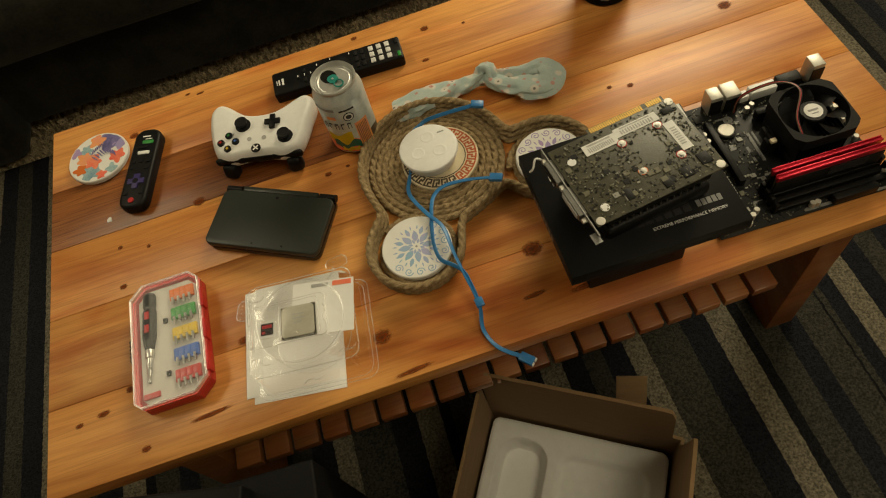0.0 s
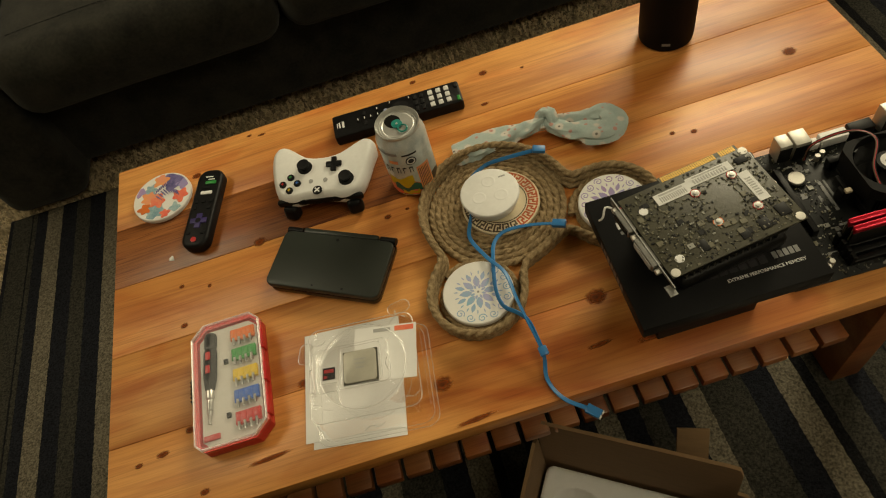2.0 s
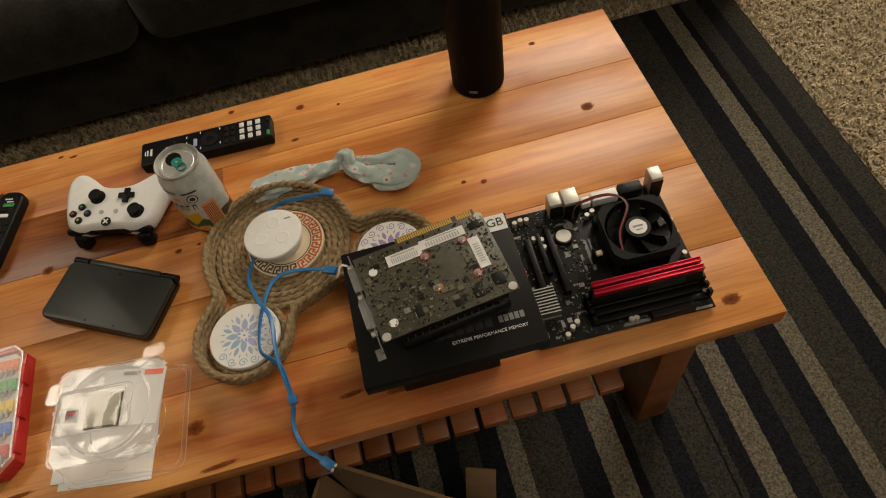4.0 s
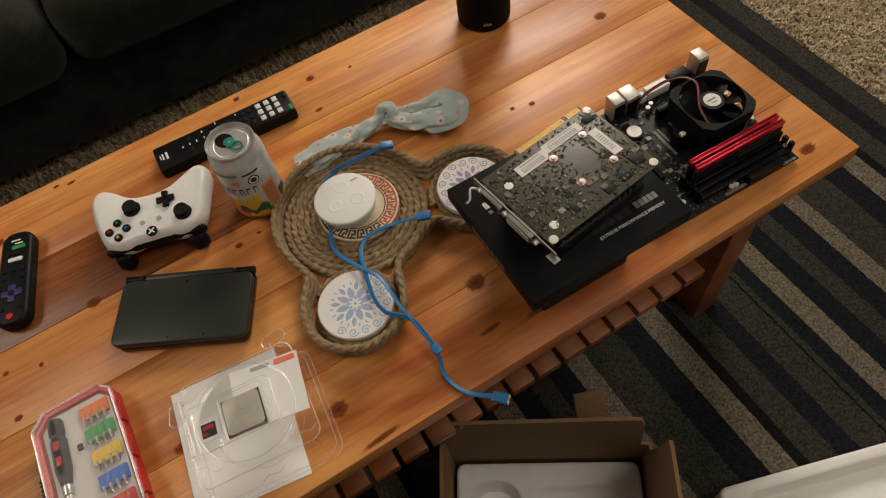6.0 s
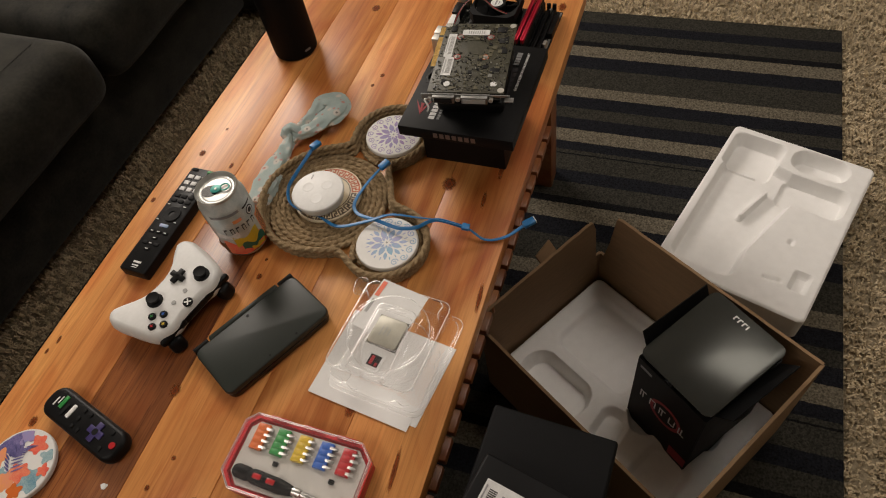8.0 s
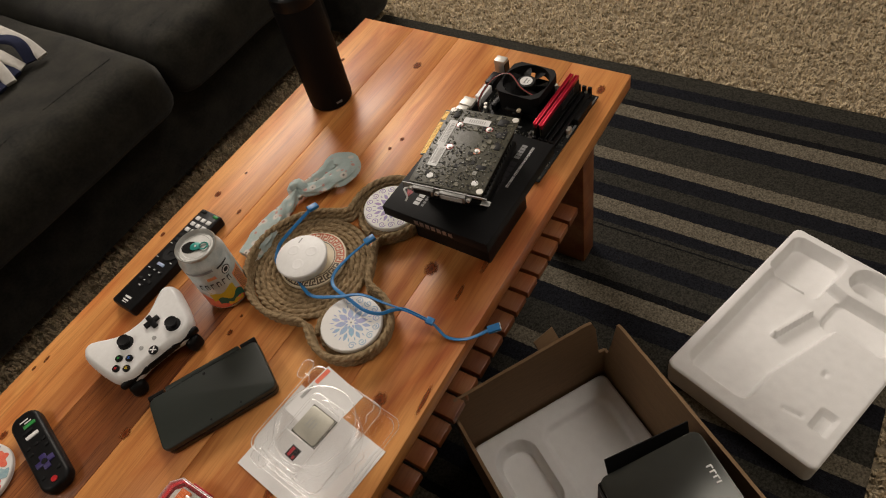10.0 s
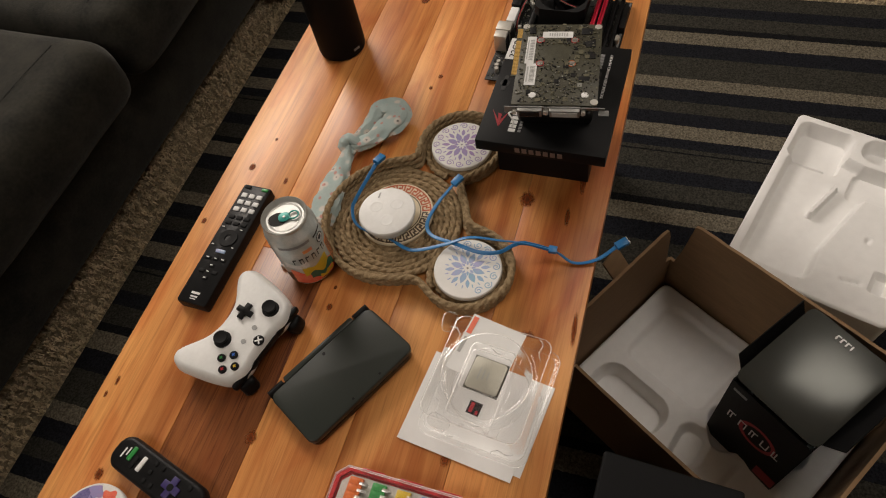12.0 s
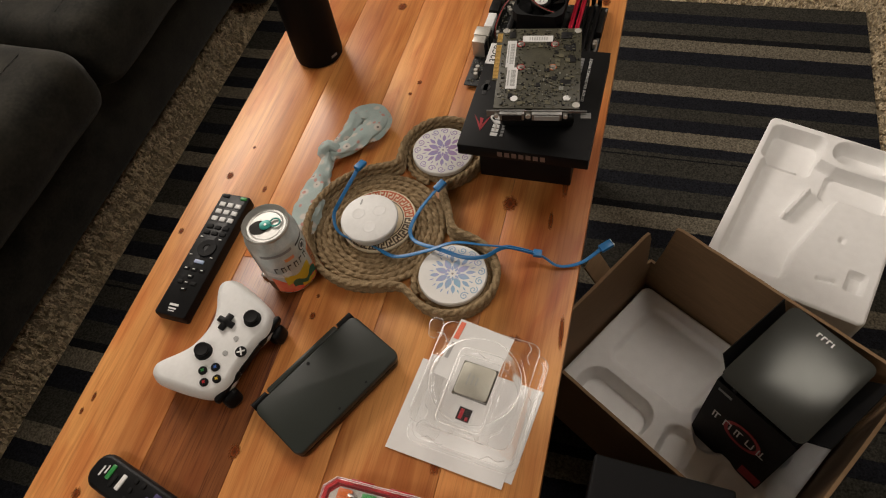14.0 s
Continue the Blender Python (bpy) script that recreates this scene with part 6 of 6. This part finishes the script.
for sy in (-1, 1):
    part("mount_bracket", box((FXC, FYC + sy * 0.047, Z0 + 0.008), (0.072, 0.010, 0.014), 0.002), M_BLACK, mb)
part("cam_lever", merge(box((FXC - 0.048, FYC, Z0 + 0.024), (0.006, 0.028, 0.014), 0.002), box((FXC - 0.052, FYC - 0.006, Z0 + 0.018), (0.006, 0.012, 0.022), 0.002)), M_BLACK, mb)
part("fan_header", box((FXC - 0.050, FYC - 0.012, Z0 + 0.034), (0.007, 0.006, 0.004), 0.0005), M_CREAM, mb)
# memory slots and modules
for k, y in enumerate((-0.0505, -0.0605, -0.0705, -0.0805)):
    part("memory_slot", merge(box((0.033, y, Z0 + 0.004), (0.138, 0.0068, 0.008), 0.0008), box((-0.036, y, Z0 + 0.009), (0.005, 0.0068, 0.018), 0.001), box((0.102, y, Z0 + 0.009), (0.005, 0.0068, 0.018), 0.001)), M_BLACK, mb)
for y in (-0.0505, -0.0605):
    mod = thing("memory_module", "red heat-spreader memory module seated upright in the mainboard", "memory module", pose(0.9335, -0.4425, TOP, 0, 0, -2.0), "memory modules")
    part("board", box((0.033, y, Z0 + 0.022), (0.133, 0.0012, 0.030)), M_PCB, mod)
    part("heat_spreader", box((0.033, y, Z0 + 0.0215), (0.131, 0.0058, 0.022), 0.0012), M_DARK, mod)
    part("spreader_crest", box((0.033, y, Z0 + 0.0365), (0.131, 0.0050, 0.008), 0.0010), M_RED_METAL, mod, "red anodised crest")
    for o in (-0.0024, 0.0024):
        part("spreader_rail", box((0.033, y + o, Z0 + 0.0400), (0.130, 0.0016, 0.004), 0.0005), M_RED_METAL, mod)
    part("side_label", box((0.055, y - 0.0034, Z0 + 0.025), (0.046, 0.0006, 0.014)), M_DARK_INK, mod)
# rear ports along the far edge
for x, w, d, h, m, nm in ((-0.034, 0.016, 0.020, 0.030, M_TIN, "usb_port"), (-0.013, 0.020, 0.024, 0.029, M_TIN, "network_port"), (0.034, 0.034, 0.014, 0.014, M_WHITE, "video_port"), (0.068, 0.030, 0.016, 0.017, M_BLACK, "video_port"),
                          (0.099, 0.016, 0.020, 0.034, M_TIN, "usb_port"), (0.009, 0.012, 0.012, 0.010, M_WHITE, "header")):
    p = part(nm, box((x, 0.087, Z0 + h / 2), (w, d, h), 0.0012), m, mb)
    if h > 0.02:
        part("port_face", box((x, 0.087 - d / 2 - 0.0004, Z0 + h * 0.42), (w * 0.96, 0.0012, h * 0.8)), M_BLACK, p)
for x, y0, y1, w in ((-0.052, -0.035, 0.062, 0.0075), (-0.080, -0.040, 0.050, 0.0075), (-0.066, -0.005, 0.055, 0.006)):
    part("expansion_slot", merge(box((x, (y0 + y1) / 2, Z0 + 0.0055), (w, y1 - y0, 0.011), 0.0008)), M_BLACK, mb)
part("battery", moved(lathe([(0, 0), (0.0098, 0), (0.0100, 0.001), (0.0100, 0.0028), (0.0092, 0.0034), (0, 0.0034)], 32), pose(-0.0335, 0.045, Z0 + 0.003)), M_TIN, mb)
part("battery_holder", moved(lathe([(0, 0), (0.0118, 0), (0.0118, 0.004), (0.0104, 0.004), (0.0104, 0.002), (0, 0.002)], 28), pose(-0.0335, 0.045, Z0)), M_BLACK, mb)
chs = part("chipset_heatsink", box((-0.086, -0.045, Z0 + 0.004), (0.032, 0.036, 0.006)), M_ALU, mb)
for k in range(9):
    part("fin", box((-0.086, -0.061 + 0.0041 * k, Z0 + 0.013), (0.0318, 0.0018, 0.013)), M_ALU, chs)
part("power_socket", box((0.055, -0.0905, Z0 + 0.006), (0.052, 0.009, 0.012), 0.001), M_BLACK, mb)
for q in ((0.02, -0.0905, 0.045, 0.004), (-0.010, 0.012, 0.004, 0.045), (-0.004, 0.020, 0.0025, 0.030), (-0.036, 0.020, 0.008, 0.008), (0.088, -0.0925, 0.03, 0.003), (-0.020, 0.004, 0.003, 0.022), (-0.015, -0.030, 0.010, 0.003), (-0.024, -0.034, 0.006, 0.006), (-0.030, 0.066, 0.014, 0.0025), (-0.045, -0.062, 0.012, 0.003), (-0.092, 0.062, 0.014, 0.003), (-0.096, 0.045, 0.003, 0.012), (0.098, 0.052, 0.003, 0.010), (-0.070, -0.070, 0.004, 0.010), (0.000, -0.068, 0.003, 0.016), (-0.016, 0.055, 0.010, 0.002)):
    part("printed_line", bars([q], Z0 + 0.0002), M_DIM_INK, mb)
part("round_sticker", moved(lathe([(0, 0), (0.006, 0), (0.006, 0.0004), (0, 0.0004)], 20), pose(-0.022, 0.062, Z0)), M_DIM_INK, mb)
for x, y in ((-0.088, 0.080), (-0.080, 0.082), (-0.072, 0.081), (-0.062, 0.035), (-0.062, 0.046), (-0.071, 0.050), (0.086, 0.060), (0.070, 0.062), (0.076, 0.066), (0.100, 0.030), (0.099, 0.010), (0.098, -0.020),
             (0.012, -0.088), (0.006, -0.088), (-0.055, -0.075), (-0.062, -0.080), (-0.095, -0.085), (-0.070, -0.088), (0.100, -0.075), (-0.018, -0.040), (0.004, 0.066), (0.012, 0.070)):
    c = part("capacitor", moved(lathe([(0, 0), (0.0034, 0), (0.0034, 0.0085), (0.0030, 0.009), (0, 0.009)], 14), pose(x, y, Z0)), M_TIN, mb)
for x, y, w, d in ((-0.055, 0.075, 0.012, 0.012), (-0.09, 0.02, 0.007, 0.018), (-0.06, -0.075, 0.008, 0.008), (0.09, -0.035, 0.008, 0.012)):
    part("chip", box((x, y, Z0 + 0.0007), (w, d, 0.0014), 0.0002), M_CHIP, mb)
